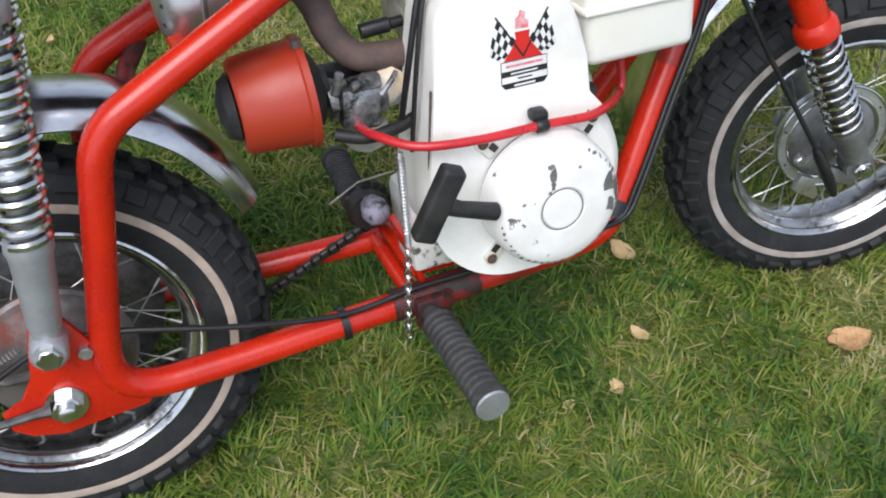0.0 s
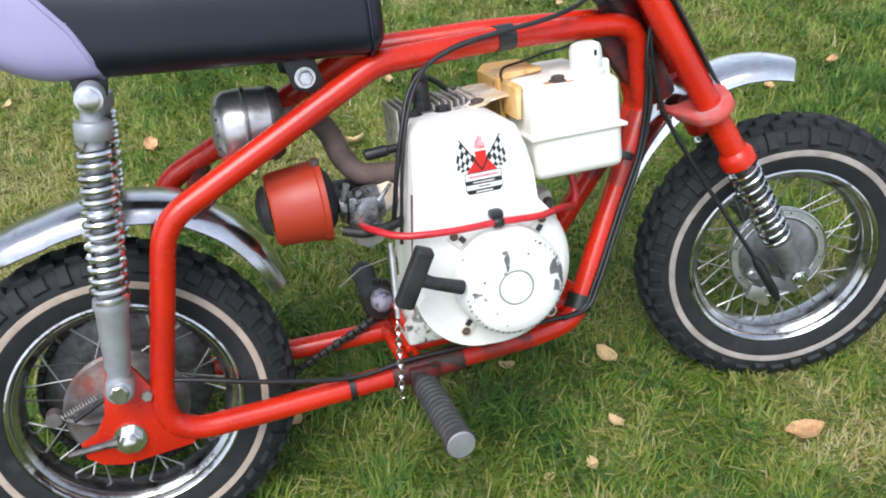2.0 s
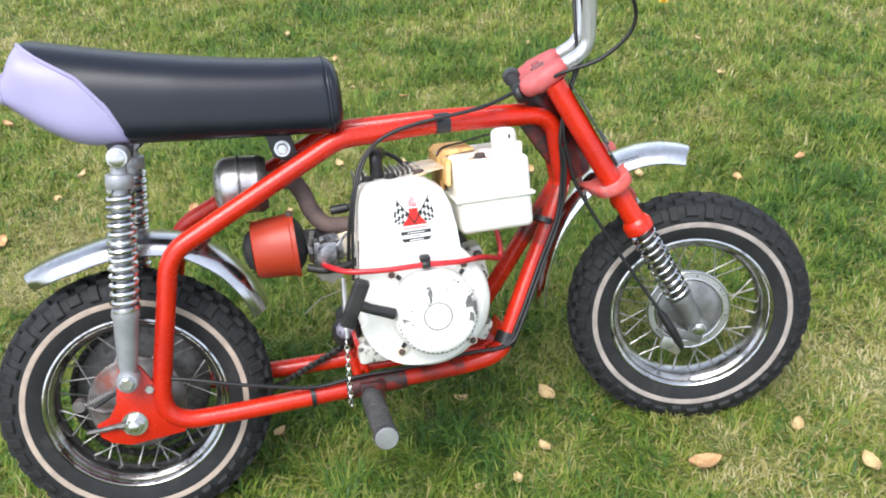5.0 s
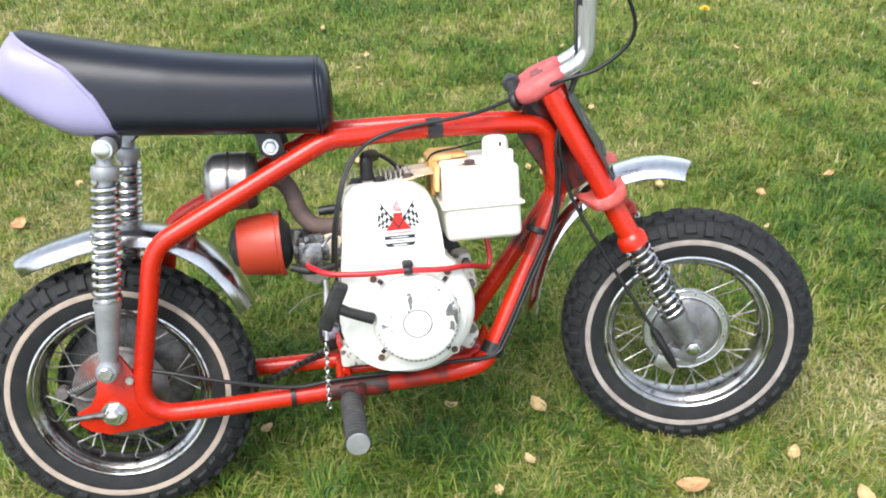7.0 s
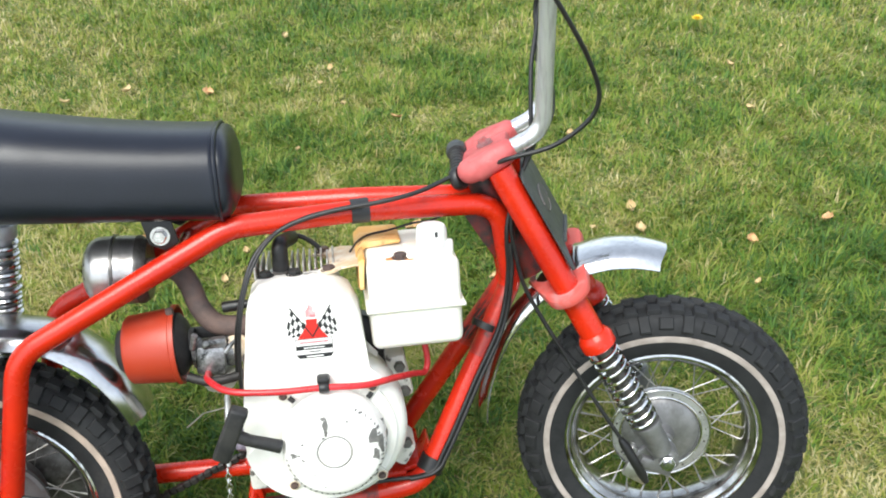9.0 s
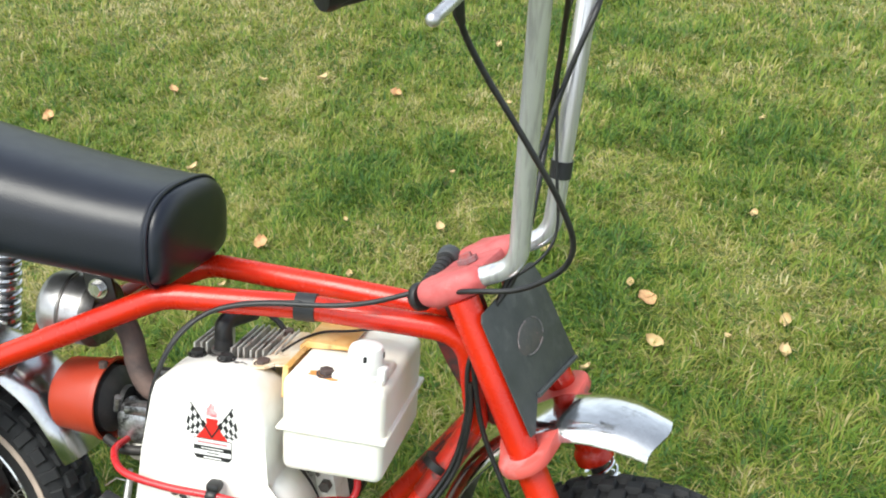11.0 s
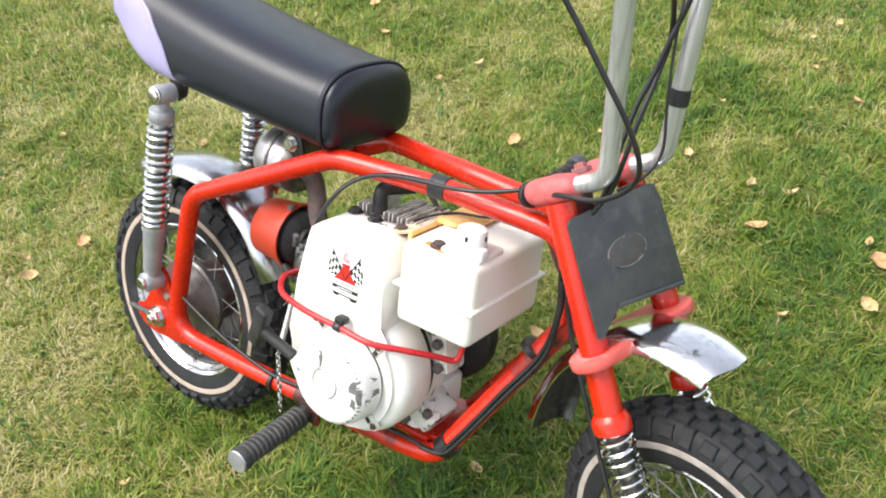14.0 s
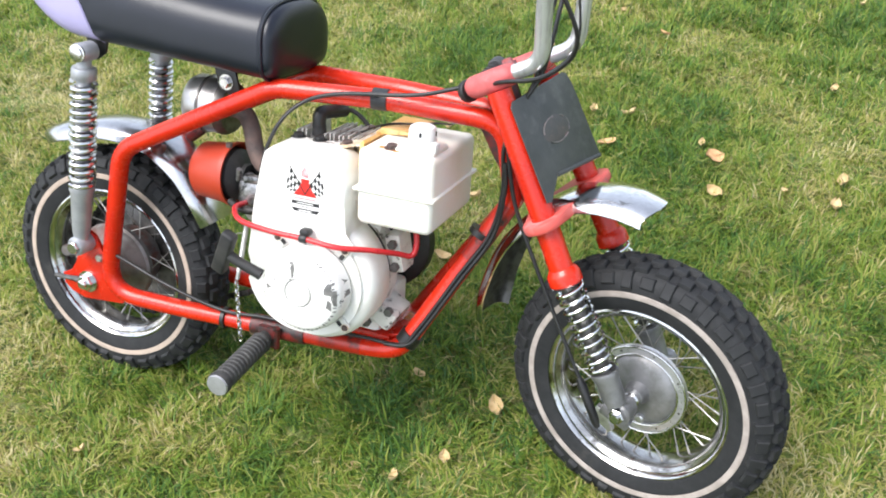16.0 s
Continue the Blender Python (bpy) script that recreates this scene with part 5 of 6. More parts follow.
flat([(-0.008, 0.559), (0.008, 0.559), (0.007, 0.552), (0.011, 0.544), (0.021, 0.531), (-0.021, 0.531), (-0.011, 0.544), (-0.007, 0.552)], DECAL_RED, "decal_emblem", "red racing emblem")
flat([(-0.0075, 0.562), (0.0065, 0.561), (0.0072, 0.568), (0.003, 0.571), (0.004, 0.577), (-0.002, 0.580), (-0.004, 0.574), (-0.0075, 0.572)], DECAL_PINK, "decal_crest", "pink crest")
for s in (-1, 1):
    p = [V(-0.0262, 0, 0.573), V(-0.0075, 0, 0.549), V(-0.0240, 0, 0.531), V(-0.0365, 0, 0.543)]
    b2, b3 = bmesh.new(), bmesh.new()
    NU, NV = 5, 4
    for i in range(NU):
        for j in range(NV):
            q = []
            for a, c in ((i, j), (i + 1, j), (i + 1, j + 1), (i, j + 1)):
                u, v = a / NU, c / NV
                m_ = (p[0] * (1 - u) + p[1] * u) * (1 - v) + (p[3] * (1 - u) + p[2] * u) * v
                m_.z += 0.0022 * math.sin(v * 5 + u * 2)
                q.append((DX - s * m_.x, DY - 0.0003, m_.z))
            tgt = b2 if (i + j) % 2 == 0 else b3
            tgt.faces.new([tgt.verts.new(w) for w in q])
    part("decal_flag", b2, DECAL_BLACK, shroud, "black checks of a racing flag", smooth=0)
    part("decal_flag_white", b3, DECAL_WHITE, shroud, "white checks of a racing flag", smooth=0)
    flat([(s * -0.0010, 0.534), (s * 0.0006, 0.533), (s * 0.0285, 0.577), (s * 0.0270, 0.578)], DECAL_BLACK, "decal_staff", lift=0.0006)
flat([(-0.0245, 0.5310), (0.0260, 0.5310), (0.0260, 0.5075), (0.0220, 0.5025), (-0.0205, 0.5025), (-0.0245, 0.5075)], DECAL_BLACK, "decal_label", "dark edged label", 0.0002)
flat([(-0.0238, 0.5303), (0.0253, 0.5303), (0.0253, 0.5210), (-0.0238, 0.5210)], DECAL_WHITE, "decal_label_field", lift=0.0005)
flat([(-0.0238, 0.5150), (0.0253, 0.5150), (0.0253, 0.5085), (-0.0238, 0.5085)], DECAL_WHITE, "decal_label_field", lift=0.0005)
flat([(-0.0190, 0.5270), (0.0205, 0.5270), (0.0205, 0.5245), (-0.0190, 0.5245)], DECAL_PINK, "decal_bar", lift=0.0008)
flat([(-0.0140, 0.5188), (0.0150, 0.5188), (0.0150, 0.5172), (-0.0140, 0.5172)], DECAL_WHITE, "decal_bar", lift=0.0008)
flat([(-0.0070, 0.5128), (0.0090, 0.5128), (0.0090, 0.5112), (-0.0070, 0.5112)], DECAL_BLACK, "decal_bar", lift=0.0008)
flat([(-0.0110, 0.5062), (0.0120, 0.5062), (0.0120, 0.5042), (-0.0110, 0.5042)], DECAL_WHITE, "decal_bar", lift=0.0008)

# chains and cables
dc = bmesh.new()
pth = [(-0.150 + 0.028 * math.cos(a), 0.053, 0.296 + 0.028 * math.sin(a)) for a in [radians(k) for k in range(85, -70, -15)]]
pth += [(-0.533 + 0.128 * math.cos(a), 0.053, 0.242 + 0.128 * math.sin(a)) for a in [radians(k) for k in range(-66, -268, -10)]]
P = [Vector(p) for p in pth]
acc, links = 0.0, []
for a, b in zip(P, P[1:]):
    seg = (b - a).length
    while acc < seg:
        links.append((a + (b - a) * (acc / seg), (b - a).normalized()))
        acc += 0.0127
    acc -= seg
for i, (p, d) in enumerate(links):
    m = Matrix((d, V(0, 1, 0), d.cross(V(0, 1, 0)))).transposed().to_4x4()
    block(dc, Matrix.Translation(p) @ m, (0.0125, 0.014 if i % 2 else 0.009, 0.011), 0.002, 1)
part("drive_chain", dc, GREASE, bike, "greasy black drive chain", smooth=0)
hc = bmesh.new()
for i in range(14):
    p = V(-0.160 - 0.0004 * i, -0.150 + 0.0012 * i, 0.340 - 0.0088 * i)
    ring = [p + (V(math.cos(a) * 0.0038, 0, math.sin(a) * 0.0062) if i % 2 else V(0, math.cos(a) * 0.0038, math.sin(a) * 0.0062)) for a in [2 * math.pi * k / 10 for k in range(10)]]
    tube(hc, ring, 0.0013, 6, closed=True)
hang = part("hanging_chain", hc, CHROME_DULL, bike, "short hanging silver link chain")
hr = bmesh.new()
tube(hr, [(-0.150, -0.130, 0.450), (-0.154, -0.140, 0.400), (-0.158, -0.150, 0.350)], 0.0036, 10)
tube(hr, helix((-0.150, -0.130, 0.445), (-0.157, -0.146, 0.365), 0.0046, 22, 8), 0.0008, 5)
part("return_spring", hr, STEEL, hang)


sk = bmesh.new()
lathe(sk, (-0.150, 0.040, 0.296), (0, 1, 0), [(0, 0), (0, 0.024), (0.004, 0.026), (0.022, 0.026), (0.022, 0)], 24)
part("drive_sprocket", sk, GREASE, engine, "small oily grey drive sprocket")
bs = bmesh.new()
lathe(bs, (-0.150, 0.030, 0.312), (-0.08, -1, 0.14), [(0, 0), (0, 0.014), (0.020, 0.0175), (0.032, 0.0165), (0.040, 0.010), (0.043, 0)], 9)
part("shaft_boss", bs, LILAC_METAL, engine, "crusty lilac grey shaft boss")
sm_ = bmesh.new()
tube(sm_, [(-0.1275, -0.1350, 0.400), (-0.1248, -0.1385, 0.440), (-0.1205, -0.1390, 0.480), (-0.1165, -0.1390, 0.515)], 0.0022, 8)
part("rusty_seam", sm_, RUST_PIPE, engine, "rusty seam along the shroud's edge")
tw = bmesh.new()
tube(tw, [(-0.157, -0.115, 0.428), (-0.190, -0.090, 0.412), (-0.220, -0.070, 0.383)], 0.0011, 6)
part("wire_end", tw, STEEL, engine)


def cable(name, pts, r, label="", mt=BLACK_PLASTIC):
    b = bmesh.new()
    tube(b, spline(pts, 8), r, 10)
    return part(name, b, mt, bike, label)


cable("throttle_cable", [(-0.135, -0.100, 0.470), (-0.128, -0.118, 0.530), (-0.112, -0.118, 0.595), (-0.090, -0.100, 0.642), (-0.050, -0.088, 0.672), (0.010, -0.083, 0.688), (0.100, -0.082, 0.698), (0.150, -0.072, 0.706), (0.205, -0.056, 0.722), (0.238, -0.068, 0.730), (0.275, -0.096, 0.746), (0.328, -0.112, 0.760),
                         (0.365, -0.125, 0.783), (0.386, -0.136, 0.808), (0.389, -0.147, 0.838), (0.372, -0.161, 0.880), (0.350, -0.175, 0.918), (0.321, -0.189, 0.963), (0.294, -0.203, 1.004), (0.275, -0.221, 1.040), (0.268, -0.236, 1.064), (0.266, -0.243, 1.088)], 0.0034, "black throttle cable looping under the clamp")
cable("kill_wire", [(-0.132, -0.115, 0.440), (-0.122, -0.130, 0.540), (-0.104, -0.122, 0.610), (-0.075, -0.100, 0.655), (-0.030, -0.080, 0.680), (0.045, -0.074, 0.692), (0.060, -0.073, 0.692)], 0.0026, "thin black wire")
cable("brake_cable", [(-0.600, -0.070, 0.270), (-0.540, -0.078, 0.300), (-0.470, -0.098, 0.312), (-0.340, -0.108, 0.280), (-0.228, -0.100, 0.252), (-0.140, -0.095, 0.256), (-0.046, -0.092, 0.256), (0.050, -0.088, 0.262), (0.128, -0.088, 0.266), (0.158, -0.0806, 0.3010), (0.2135, -0.0600, 0.4010),
                      (0.2580, -0.0440, 0.4810), (0.274, -0.044, 0.560), (0.274, -0.055, 0.640), (0.302, -0.050, 0.720), (0.315, -0.046, 0.765), (0.319, -0.040, 0.818), (0.324, -0.028, 0.866), (0.333, -0.018, 0.905), (0.341, -0.012, 0.942), (0.353, -0.010, 0.986), (0.366, -0.010, 1.029), (0.379, -0.003, 1.066), (0.383, 0.024, 1.089), (0.389, 0.067, 1.117), (0.391, 0.121, 1.142)], 0.0034, "long black rear brake cable")
cable("lighting_wire", [(0.100, -0.092, 0.262), (0.140, -0.089, 0.268), (0.1645, -0.0812, 0.2985), (0.2200, -0.0602, 0.3985), (0.2640, -0.0440, 0.4785), (0.279, -0.048, 0.560), (0.277, -0.052, 0.610)], 0.0036, "black wire tied along the front tube")
cable("front_brake_cable", [(0.300, -0.228, 1.114), (0.316, -0.194, 1.115), (0.346, -0.174, 1.109), (0.358, -0.145, 1.088), (0.353, -0.090, 1.052), (0.346, -0.035, 1.005), (0.339, -0.002, 0.948), (0.337, -0.018, 0.898), (0.335, -0.041, 0.850), (0.330, -0.050, 0.800), (0.318, -0.048, 0.750), (0.292, -0.054, 0.700), (0.280, -0.055, 0.647), (0.285, -0.050, 0.596), (0.301, -0.046, 0.532),
                            (0.345, -0.052, 0.444), (0.395, -0.061, 0.354), (0.448, -0.070, 0.261), (0.481, -0.072, 0.195)], 0.0034, "black front brake cable")
cable("bar_wire", [(0.356, 0.040, 1.110), (0.342, 0.022, 1.043), (0.344, 0.002, 0.974), (0.353, -0.008, 0.883), (0.361, -0.008, 0.813), (0.350, -0.020, 0.778), (0.320, -0.030, 0.750)], 0.0020, "thin black wire along the bar")
ck = bmesh.new()
KA, KB = V(0.206, -0.050, 0.714), V(0.220, 0.056, 0.738)
kd = (KB - KA).normalized()
prof = [(0, 0)]
for k in range(9):
    prof += [(0.002 + 0.011 * k, 0.0115), (0.008 + 0.011 * k, 0.0115), (0.009 + 0.011 * k, 0.0095), (0.0125 + 0.011 * k, 0.0095)]
lathe(ck, KA, kd, prof + [((KB - KA).length, 0.0095), ((KB - KA).length, 0)], 18)
part("clamp_rod", ck, BLACK_WORN, bike, "ribbed black sleeve across the back of the bar clamp")
ck = bmesh.new()
lathe(ck, KA, (0.72, -0.55, 0.35), [(-0.006, 0.009), (-0.006, 0.016), (-0.003, 0.018), (0.004, 0.018), (0.007, 0.016), (0.007, 0.009), (0.002, 0.008), (0.002, 0)], 22)
part("cable_clip", ck, BLACK_PLASTIC, bike, "black ring clip for the throttle cable")
ck = bmesh.new()
lathe(ck, KB - kd * 0.004, kd, [(-0.012, 0), (-0.012, 0.014), (-0.008, 0.0165), (0.004, 0.0165), (0.009, 0.013), (0.011, 0)], 20)
part("rod_cap", ck, PLATE, bike, "dark grey rod cap")
wb2 = bmesh.new()
tube(wb2, [(0.270, -0.231, 1.056), (0.268, -0.236, 1.064), (0.266, -0.243, 1.088)], [0.0042, 0.0058, 0.0066], 12)
part("cable_boot", wb2, BLACK_PLASTIC, bike, "black rubber boot on the throttle cable")
wb2 = bmesh.new()
tube(wb2, [(0.440, -0.069, 0.275), (0.446, -0.070, 0.265), (0.474, -0.072, 0.210), (0.481, -0.072, 0.195)], [0.005, 0.008, 0.008, 0.005], 12)
part("cable_boot", wb2, BLACK_PLASTIC, bike)


# ---- lawn ----
GROUND_Z = 0.012
rng = np.random.default_rng(7)


def lawn_material(name, blades):
    m = bpy.data.materials.new(name)
    m.use_nodes = True
    nt = m.node_tree
    b = nt.nodes["Principled BSDF"]
    geo = nt.nodes.new("ShaderNodeNewGeometry")

    def pos_noise(scale, detail):
        n = nt.nodes.new("ShaderNodeTexNoise")
        n.inputs["Scale"].default_value, n.inputs["Detail"].default_value = scale, detail
        nt.links.new(geo.outputs["Position"], n.inputs["Vector"])
        return n.outputs[0]
    if blades:
        r = nt.nodes.new("ShaderNodeValToRGB")
        cr = r.color_ramp
        cr.elements[0].position, cr.elements[0].color = 0.0, (0.046, 0.115, 0.028, 1)
        cr.elements[1].position, cr.elements[1].color = 1.0, (0.54, 0.485, 0.27, 1)
        for p, col in ((0.18, (0.074, 0.160, 0.030)), (0.40, (0.146, 0.240, 0.030)), (0.62, (0.245, 0.302, 0.048)), (0.78, (0.350, 0.340, 0.090)), (0.90, (0.455, 0.378, 0.165))):
            e = cr.elements.new(p)
            e.color = (*col, 1)
        at = nt.nodes.new("ShaderNodeAttribute")
        at.attribute_name = "dry_and_light"
        nt.links.new(at.outputs["Fac"], r.inputs[0])
        nt.links.new(r.outputs[0], b.inputs["Base Color"])
        b.inputs["Roughness"].default_value = 0.5
        b.inputs["Specular IOR Level"].default_value = 0.3
        tr = nt.nodes.new("ShaderNodeBsdfTranslucent")
        nt.links.new(r.outputs[0], tr.inputs[0])
        mx = nt.nodes.new("ShaderNodeMixShader")
        mx.inputs[0].default_value = 0.38
        out = nt.nodes["Material Output"]
        nt.links.new(b.outputs[0], mx.inputs[1])
        nt.links.new(tr.outputs[0], mx.inputs[2])
        nt.links.new(mx.outputs[0], out.inputs[0])
    else:
        soil = ramp_between(nt, pos_noise(60, 8.0), (0.060, 0.098, 0.018), (0.22, 0.19, 0.075), 0.40, 0.68)
        col = mixed(nt, ramp_between(nt, pos_noise(1.9, 3.0), (0, 0, 0), (1, 1, 1), 0.45, 0.7), soil, (0.135, 0.175, 0.045))
        nt.links.new(col, b.inputs["Base Color"])
        b.inputs["Roughness"].default_value = 0.95
        bp = nt.nodes.new("ShaderNodeBump")
        bp.inputs["Strength"].default_value, bp.inputs["Distance"].default_value = 0.8, 0.01
        nt.links.new(pos_noise(150, 6.0), bp.inputs["Height"])
        nt.links.new(bp.outputs[0], b.inputs["Normal"])
    return m


gb = bmesh.new()
xs = [-400, -60, -12] + [-6 + 0.5 * i for i in range(25)] + [12, 60, 400]
gv = [[gb.verts.new((x, y, GROUND_Z)) for x in xs] for y in xs]
for r0, r1 in zip(gv, gv[1:]):
    for j in range(len(xs) - 1):
        gb.faces.new((r0[j], r0[j + 1], r1[j + 1], r1[j]))
gme = to_mesh(gb, "ground", 0)
gme.materials.append(lawn_material("lawn_soil", False))
ground = tagged(new("ground", gme), "mown lawn ground with thatch between the grass", "ground", kind="structure")


# where the lawn is dry and lighter (+) or lush and darker (-): x, y, radius, amount
# the patch at 0.48, 0.38 paints light into the bike's shadow on the grass
PATCHES = [(0.92, 0.02, 0.22, 0.30), (0.60, -0.22, 0.16, 0.22), (-0.95, 1.0, 0.30, 0.18), (-1.4, 2.9, 0.5, 0.10), (-2.5, 1.5, 0.55, 0.28), (-1.15, 0.05, 0.28, 0.25), (-1.75, 2.8, 0.5, 0.22), (0.30, 1.35, 0.30, -0.06),
           (-4.0, 2.3, 0.9, -0.25), (-0.80, -0.18, 0.16, 0.25), (0.75, 0.85, 0.22, 0.16), (-0.20, -0.16, 0.10, 0.18), (0.28, -0.24, 0.10, 0.16), (-0.05, -0.02, 0.28, -0.14), (0.75, 1.3, 0.3, 0.14), (-0.4, 2.5, 0.7, -0.16), (-0.2, 0.9, 0.30, 0.10), (1.3, 1.9, 0.6, -0.10), (-0.5, 0.2, 0.3, -0.15),
           (-0.85, -0.62, 0.45, 0.22), (-1.4, 0.5, 0.5, 0.20), (0.50, -0.55, 0.32, -0.14), (0.48, 0.38, 0.22, 0.20), (0.05, -0.75, 0.30, -0.08), (1.0, 1.0, 0.7, -0.08), (2.55, 2.6, 0.45, 0.20), (-1.6, 1.6, 0.9, 0.05), (-2.3, 0.8, 0.4, 0.12), (-2.9, 1.8, 0.8, 0.16), (-3.9, 1.9, 0.8, 0.30), (-1.0, -0.1, 0.3, 0.10), (-1.7, 0.7, 0.5, 0.10), (-0.35, 2.6, 0.6, 0.08)]


def lattice(px, py, cell, seed):
    """Smooth random values over the plane, about 0 to 1."""
    g = np.random.default_rng(seed).uniform(0, 1, (256, 256))
    u, v = px / cell + 100, py / cell + 100
    i, j = np.floor(u).astype(int), np.floor(v).astype(int)
    a, b = u - i, v - j
    a, b = a * a * (3 - 2 * a), b * b * (3 - 2 * b)
    i, j = i % 255, j % 255
    return (g[i, j] * (1 - a) + g[i + 1, j] * a) * (1 - b) + (g[i, j + 1] * (1 - a) + g[i + 1, j + 1] * a) * b


def dry_and_light_at(px, py):
    d = 0.505 + 0.34 * (lattice(px, py, 0.40, 3) - 0.5) + 0.40 * (lattice(px, py, 0.11, 4) - 0.5) + 0.24 * (lattice(px, py, 0.045, 5) - 0.5)
    d += 0.025 * (np.clip(py, -0.6, 2.6) - 0.5)
    for x, y, r, k in PATCHES:
        d += k * np.exp(-((px - x) ** 2 + (py - y) ** 2) / (r * r))
    return d


def blade_mesh(name, label, px, py, ln, wd, heading, lean, curl, lift, dry, mt):
    """Single bent blades as one mesh, from arrays."""
    n = len(px)
    d = np.stack([np.cos(heading), np.sin(heading), np.zeros(n)], 1)
    s = np.stack([-np.sin(heading), np.cos(heading), np.zeros(n)], 1)
    base = np.stack([px, py, GROUND_Z - 0.004 + lift], 1)
    up = np.array([0, 0, 1.0])
    mid = base + (d * np.sin(lean)[:, None] + up * np.cos(lean)[:, None]) * (ln * 0.55)[:, None]
    tip = mid + (d * np.sin(lean + curl)[:, None] + up * np.cos(lean + curl)[:, None]) * (ln * 0.5)[:, None]
    co = np.empty((n, 5, 3))
    co[:, 0], co[:, 1] = base - s * (wd / 2)[:, None], base + s * (wd / 2)[:, None]
    co[:, 2], co[:, 3] = mid + s * (wd * 0.45)[:, None], mid - s * (wd * 0.45)[:, None]
    co[:, 4] = tip
    me = bpy.data.meshes.new(name)
    me.vertices.add(n * 5)
    me.vertices.foreach_set("co", co.reshape(-1).astype(np.float32))
    k = (np.arange(n) * 5)[:, None]
    me.loops.add(n * 7)
    me.loops.foreach_set("vertex_index", (k + np.array([0, 1, 2, 3, 3, 2, 4])[None]).reshape(-1).astype(np.int32))
    me.polygons.add(n * 2)
    me.polygons.foreach_set("loop_start", ((np.arange(n) * 7)[:, None] + np.array([0, 4])[None]).reshape(-1).astype(np.int32))
    me.update(calc_edges=True)
    at = me.attributes.new("dry_and_light", 'FLOAT', 'POINT')
    at.data.foreach_set("value", np.repeat(np.clip(dry, 0, 1), 5).astype(np.float32))
    me.materials.append(mt)
    return tagged(new(name, me), label, "grass", kind="stuff")


BLADES = lawn_material("grass_blades", True)
# blades thin out smoothly with the distance from the middle of the lawn
def scatter(count, reach=10.0):
    most = 1 - (1 + reach ** 2 / 2.9) ** -0.35
    rr = np.sqrt(2.9 * ((1 - rng.uniform(0, 1, count) * most) ** (-1 / 0.35) - 1))
    a = rng.uniform(0, 2 * np.pi, count)
    return -0.15 + rr * np.cos(a), 0.45 + rr * np.sin(a), rr


gx, gy, away = scatter(800000)
gn = len(gx)
tuft = lattice(gx, gy, 0.060, 11)
vig = lattice(gx, gy, 0.25, 12)
dry0 = dry_and_light_at(gx, gy)
length = 0.041 * rng.uniform(0.5, 1.30, gn) * (0.60 + 0.65 * tuft) * (0.80 + 0.4 * vig) * np.clip(1.35 - 0.70 * dry0, 0.55, 1.2) * (1 + 0.10 * np.clip(away - 1.0, 0, 5))
heading = 2 * np.pi * (lattice(gx, gy, 0.05, 13) * 1.6 + lattice(gx, gy, 0.35, 14)) + rng.normal(0, 0.9, gn)
blade_mesh("grass", "short green lawn grass with yellowed dry patches", gx, gy, length, 0.0029 * (1 + 0.38 * np.clip(away - 0.9, 0, 6)) * rng.uniform(0.6, 1.35, gn), heading, rng.uniform(0.15, 1.0, gn), rng.uniform(0.2, 1.3, gn), np.zeros(gn), dry0 + rng.normal(0, 0.20, gn), BLADES)
# longer dark green tufts standing out of the mown grass
tx, ty, away = scatter(110000, 7.0)
keep = (lattice(tx, ty, 0.085, 21) + 0.5 * lattice(tx, ty, 0.45, 22) - 0.55 * dry_and_light_at(tx, ty)) > rng.uniform(0.42, 0.75, len(tx))
tx, ty, away = tx[keep], ty[keep], away[keep]
tn = len(tx)
blade_mesh("grass_tufts", "longer dark green tufts in the lawn", tx, ty, rng.uniform(0.034, 0.062, tn), 0.0036 * (1 + 0.25 * np.clip(away - 0.9, 0, 6)) * rng.uniform(0.7, 1.35, tn), 2 * np.pi * lattice(tx, ty, 0.07, 23) * 2 + rng.normal(0, 0.8, tn), rng.uniform(0.25, 1.15, tn), rng.uniform(0.3, 1.3, tn), np.zeros(tn), rng.normal(0.20, 0.12, tn), BLADES)
# dead stems lying flat in the lawn
sx, sy, _ = scatter(62000, 6.0)
keep = rng.uniform(0, 1, len(sx)) < np.clip(dry_and_light_at(sx, sy) * 1.5 - 0.25, 0.06, 1)
sx, sy = sx[keep], sy[keep]
sn = len(sx)
blade_mesh("dry_stems", "pale dead grass stems lying in the lawn", sx, sy, rng.uniform(0.015, 0.050, sn), rng.uniform(0.0010, 0.0021, sn), rng.uniform(0, 6.28, sn), rng.uniform(1.25, 1.6, sn), rng.uniform(-0.15, 0.25, sn), rng.uniform(0.012, 0.030, sn), rng.uniform(0.66, 0.94, sn), BLADES)

# fallen leaves
LEAF = surface("dry_leaf", (0.44, 0.23, 0.11), 0.6, 0, (0.60, 0.38, 0.18), 60, stain=(0.30, 0.15, 0.07), stain_scale=45, stain_lo=0.55, stain_hi=0.7, bump=0.3)
LEAF_PALE = surface("pale_dry_leaf", (0.52, 0.39, 0.21), 0.6, 0, (0.48, 0.34, 0.16), 50, stain=(0.34, 0.20, 0.10), stain_scale=45, stain_lo=0.6, stain_hi=0.7, bump=0.3)


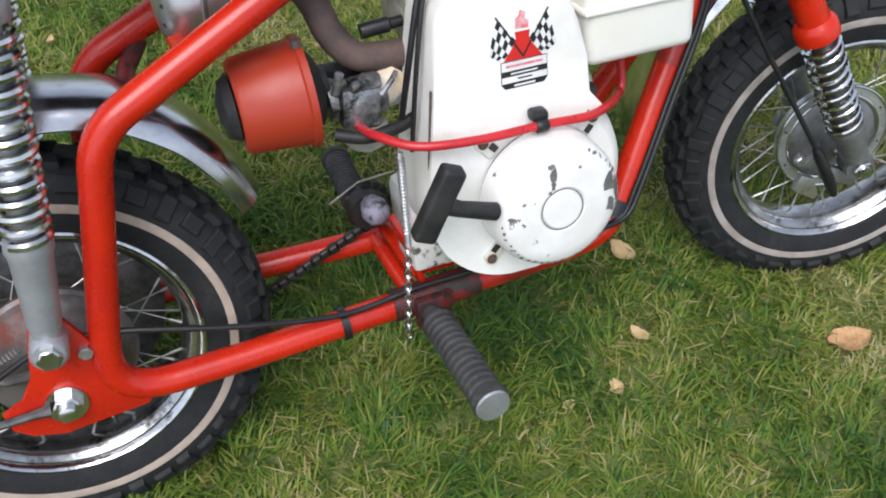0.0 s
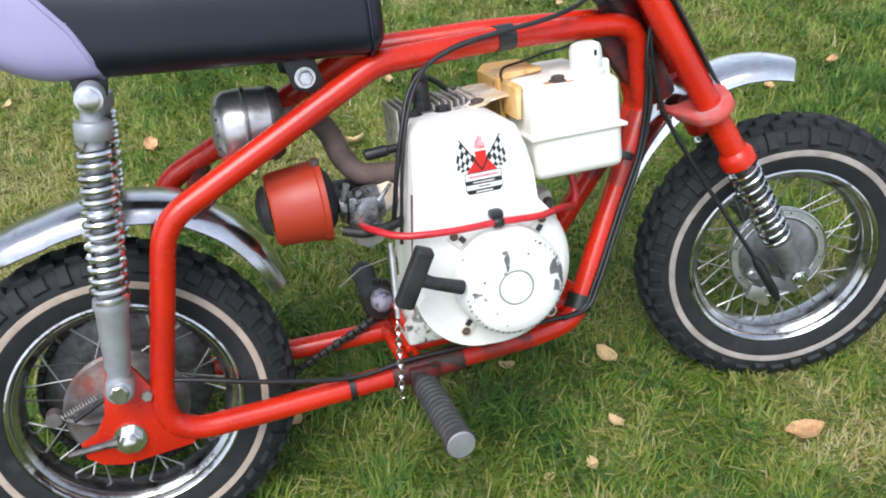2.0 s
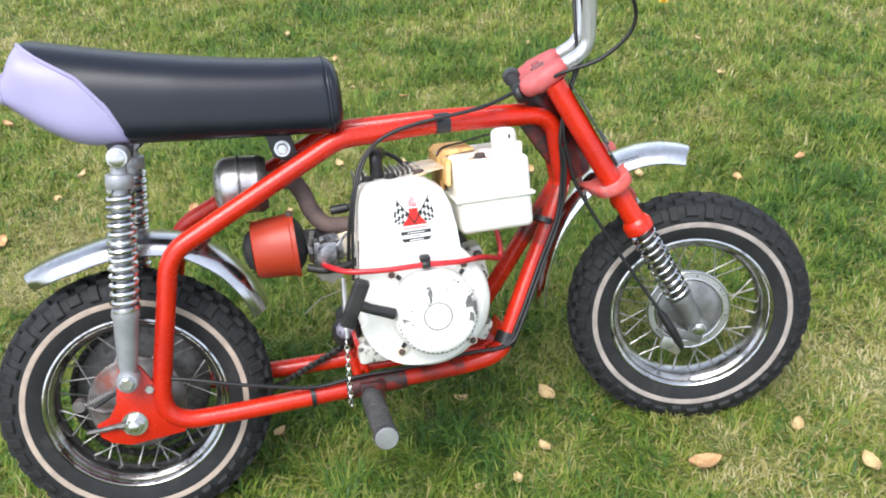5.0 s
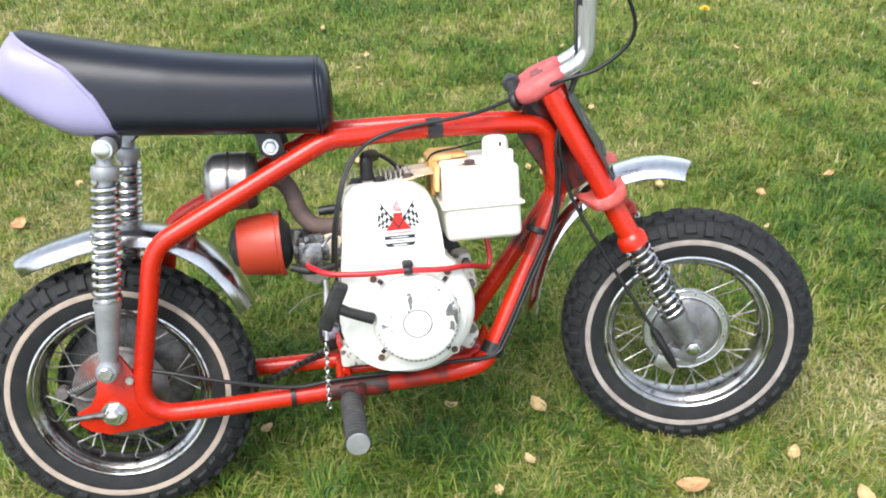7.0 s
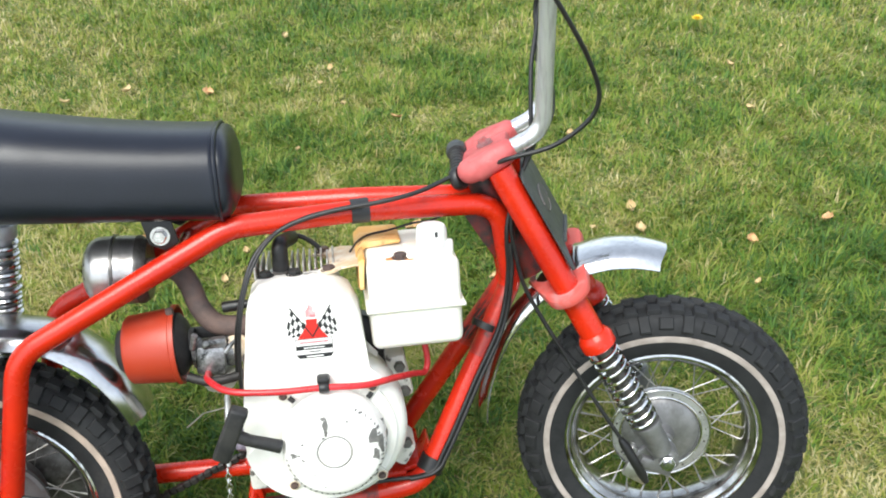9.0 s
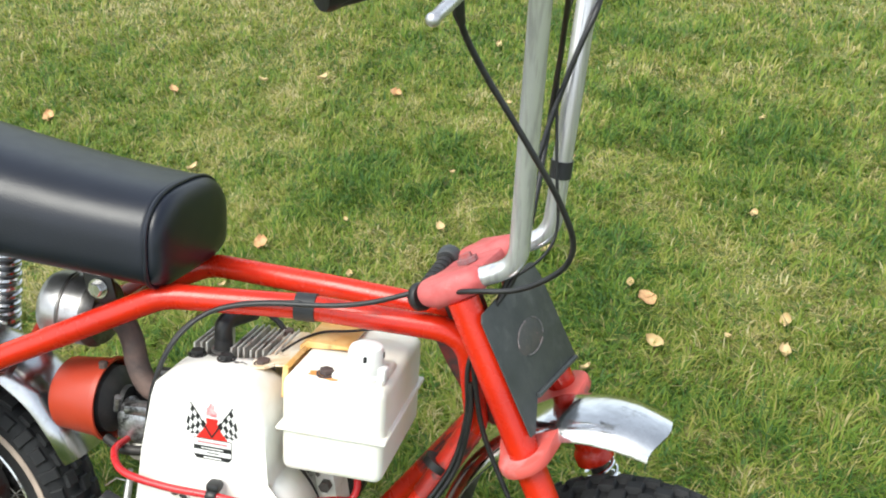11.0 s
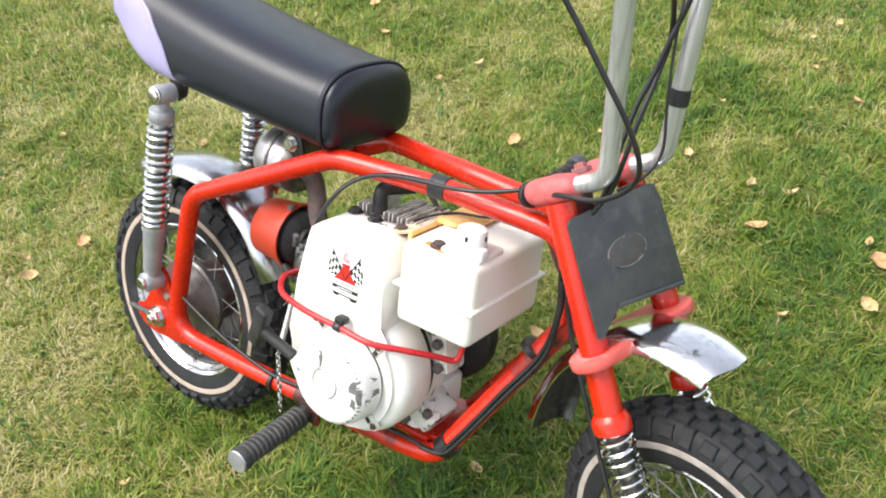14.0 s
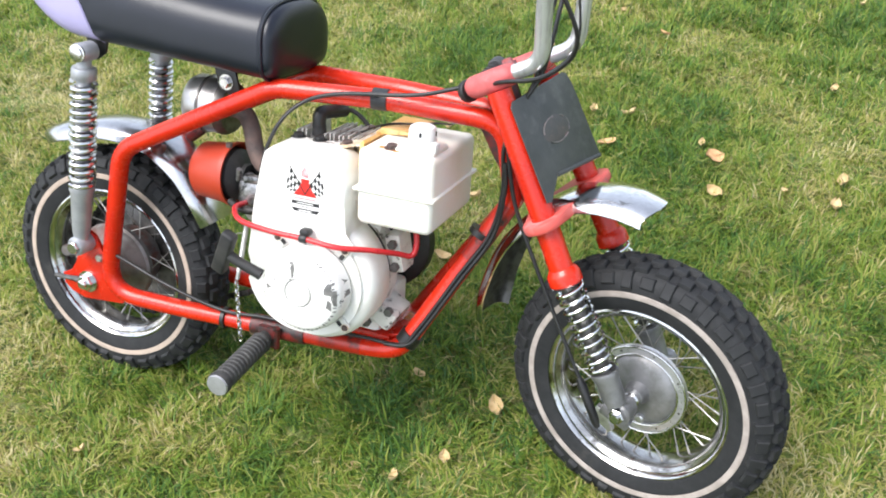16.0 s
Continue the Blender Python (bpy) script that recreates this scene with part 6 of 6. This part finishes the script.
def leaf_mesh(seed, ln, wd, curl, mt):
    r = random.Random(seed)
    bm = bmesh.new()
    rows = []
    for i in range(9):
        t = i / 8
        w = wd * math.sin(math.pi * min(1, t * 0.94 + 0.05)) ** 0.8 * r.uniform(0.85, 1.1)
        rows.append([bm.verts.new(((t - 0.5) * ln, y * w / 2, curl * ((t - 0.5) ** 2 * 1.6 + (y * 0.7) ** 2) * ln + r.uniform(-1, 1) * 0.0008)) for y in (-1, -0.5, 0, 0.5, 1)])
    for a, b in zip(rows, rows[1:]):
        for j in range(4):
            bm.faces.new((a[j], a[j + 1], b[j + 1], b[j]))
    top = bm.faces[:]
    ext = bmesh.ops.extrude_face_region(bm, geom=top)
    bmesh.ops.translate(bm, vec=(0, 0, -0.0006), verts=[v for v in ext["geom"] if isinstance(v, bmesh.types.BMVert)])
    me = to_mesh(bm, "fallen_leaf", 50)
    me.materials.append(mt)
    return me


LEAVES = [leaf_mesh(1, 0.046, 0.036, 0.35, LEAF), leaf_mesh(2, 0.040, 0.028, 0.5, LEAF_PALE), leaf_mesh(3, 0.056, 0.048, 0.22, LEAF), leaf_mesh(4, 0.030, 0.020, 0.6, LEAF_PALE)]


def fallen_leaf(x, y, kind, size=1.0):
    o = new("fallen_leaf", LEAVES[kind])
    r = random.Random(int(x * 1000) * 7 + int(y * 1000))
    o.matrix_basis = pose(x, y, GROUND_Z + 0.020, r.uniform(-22, 22), r.uniform(-18, 18), r.uniform(0, 360)) @ Matrix.Diagonal((size, size, size, 1))
    tagged(o, ("curled reddish brown fallen leaf on the grass", "pale tan fallen leaf on the grass", "large brown fallen leaf on the grass", "small pale fallen leaf on the grass")[kind], "leaf", "fallen leaves")


BIG = [(0.51, -0.19), (0.23, 1.05), (0.51, 1.07)]
MIDDLE = [(0.22, -0.08), (-0.01, 0.46), (1.09, 0.85), (0.54, 0.91), (0.24, 1.72), (0.25, 1.21), (-0.88, 1.25), (-1.44, 1.59), (0.77, 1.51), (-0.48, 1.07), (0.73, -0.14), (0.81, -0.265), (-1.25, 1.42),
          (0.83, 1.05), (1.33, 0.92), (0.27, 0.07), (-0.87, 2.01), (-1.17, 0.12), (-0.04, 1.25), (-0.39, 2.01), (-1.69, 0.41), (0.82, 0.94), (-1.14, 1.87), (-1.89, 1.73), (-2.10, 1.63), (-2.40, 1.84), (1.40, 1.60), (-1.01, 1.03)]
SMALL = [(-0.45, -0.30), (0.15, -0.15), (0.07, -0.15), (-1.18, -0.04), (-1.25, 0.0), (-0.29, 0.09), (0.09, 0.10), (-1.76, 0.22), (-1.70, 0.25), (-1.27, 0.60), (1.03, 0.67), (-0.02, 0.71), (0.40, 0.79),
         (-0.26, 0.87), (-0.50, 0.88), (0.0, 0.93), (0.70, 0.97), (-0.21, 0.99), (0.47, 1.12), (0.15, 1.20), (-0.30, 1.23), (-0.83, 1.39), (-0.08, 1.54), (-2.84, 1.79), (0.07, 1.85), (1.47, 1.96), (0.0, 2.03), (-0.67, 2.07), (1.72, 2.09), (0.81, 2.10), (-2.20, 2.12), (0.04, 2.15), (-1.38, 2.17), (-0.13, 2.50)]
for n, (x, y) in enumerate(BIG + MIDDLE + SMALL):
    if n < len(BIG):
        fallen_leaf(x, y, 2, (1.1, 0.95, 0.95)[n])
    elif n < len(BIG) + len(MIDDLE):
        fallen_leaf(x, y, (0, 1, 0, 1, 1)[n % 5], (1.0, 0.85, 1.1, 0.8)[n % 4])
    else:
        fallen_leaf(x, y, (3, 1, 3)[n % 3], (0.9, 0.7, 1.1, 0.6)[n % 4])

# a yellow flower head in the grass
fh = bmesh.new()
for ring, (cnt, rad, z) in enumerate(((14, 0.018, 0.004), (12, 0.013, 0.008), (8, 0.007, 0.011))):
    for i in range(cnt):
        a = 2 * math.pi * (i + ring * 0.5) / cnt
        u, s = V(math.cos(a), math.sin(a), 0), V(-math.sin(a), math.cos(a), 0)
        fh.faces.new([fh.verts.new(p) for p in (s * -0.0015, u * rad * 0.7 - s * 0.003 + V(0, 0, z * 0.7), u * rad + V(0, 0, z), u * rad * 0.7 + s * 0.003 + V(0, 0, z * 0.7), s * 0.0015)])
fme = to_mesh(fh, "flower_head", 0)
fme.materials.append(surface("yellow_petals", (0.75, 0.55, 0.02), 0.5, 0, (0.65, 0.42, 0.02), 90))
flower = tagged(new("dandelion"), "small yellow dandelion flower in the lawn", "flower", kind="thing")
flower.matrix_basis = pose(1.475, 2.32, GROUND_Z + 0.060) @ Matrix.Scale(1.4, 4)
fo = new("flower_head", fme)
fo.parent = flower
stm = bmesh.new()
tube(stm, [(0, 0, 0.002), (0.002, 0.001, -0.025), (0, 0, -0.050)], 0.0014, 6)
part("stem", stm, surface("green_stem", (0.10, 0.16, 0.03), 0.6), flower)
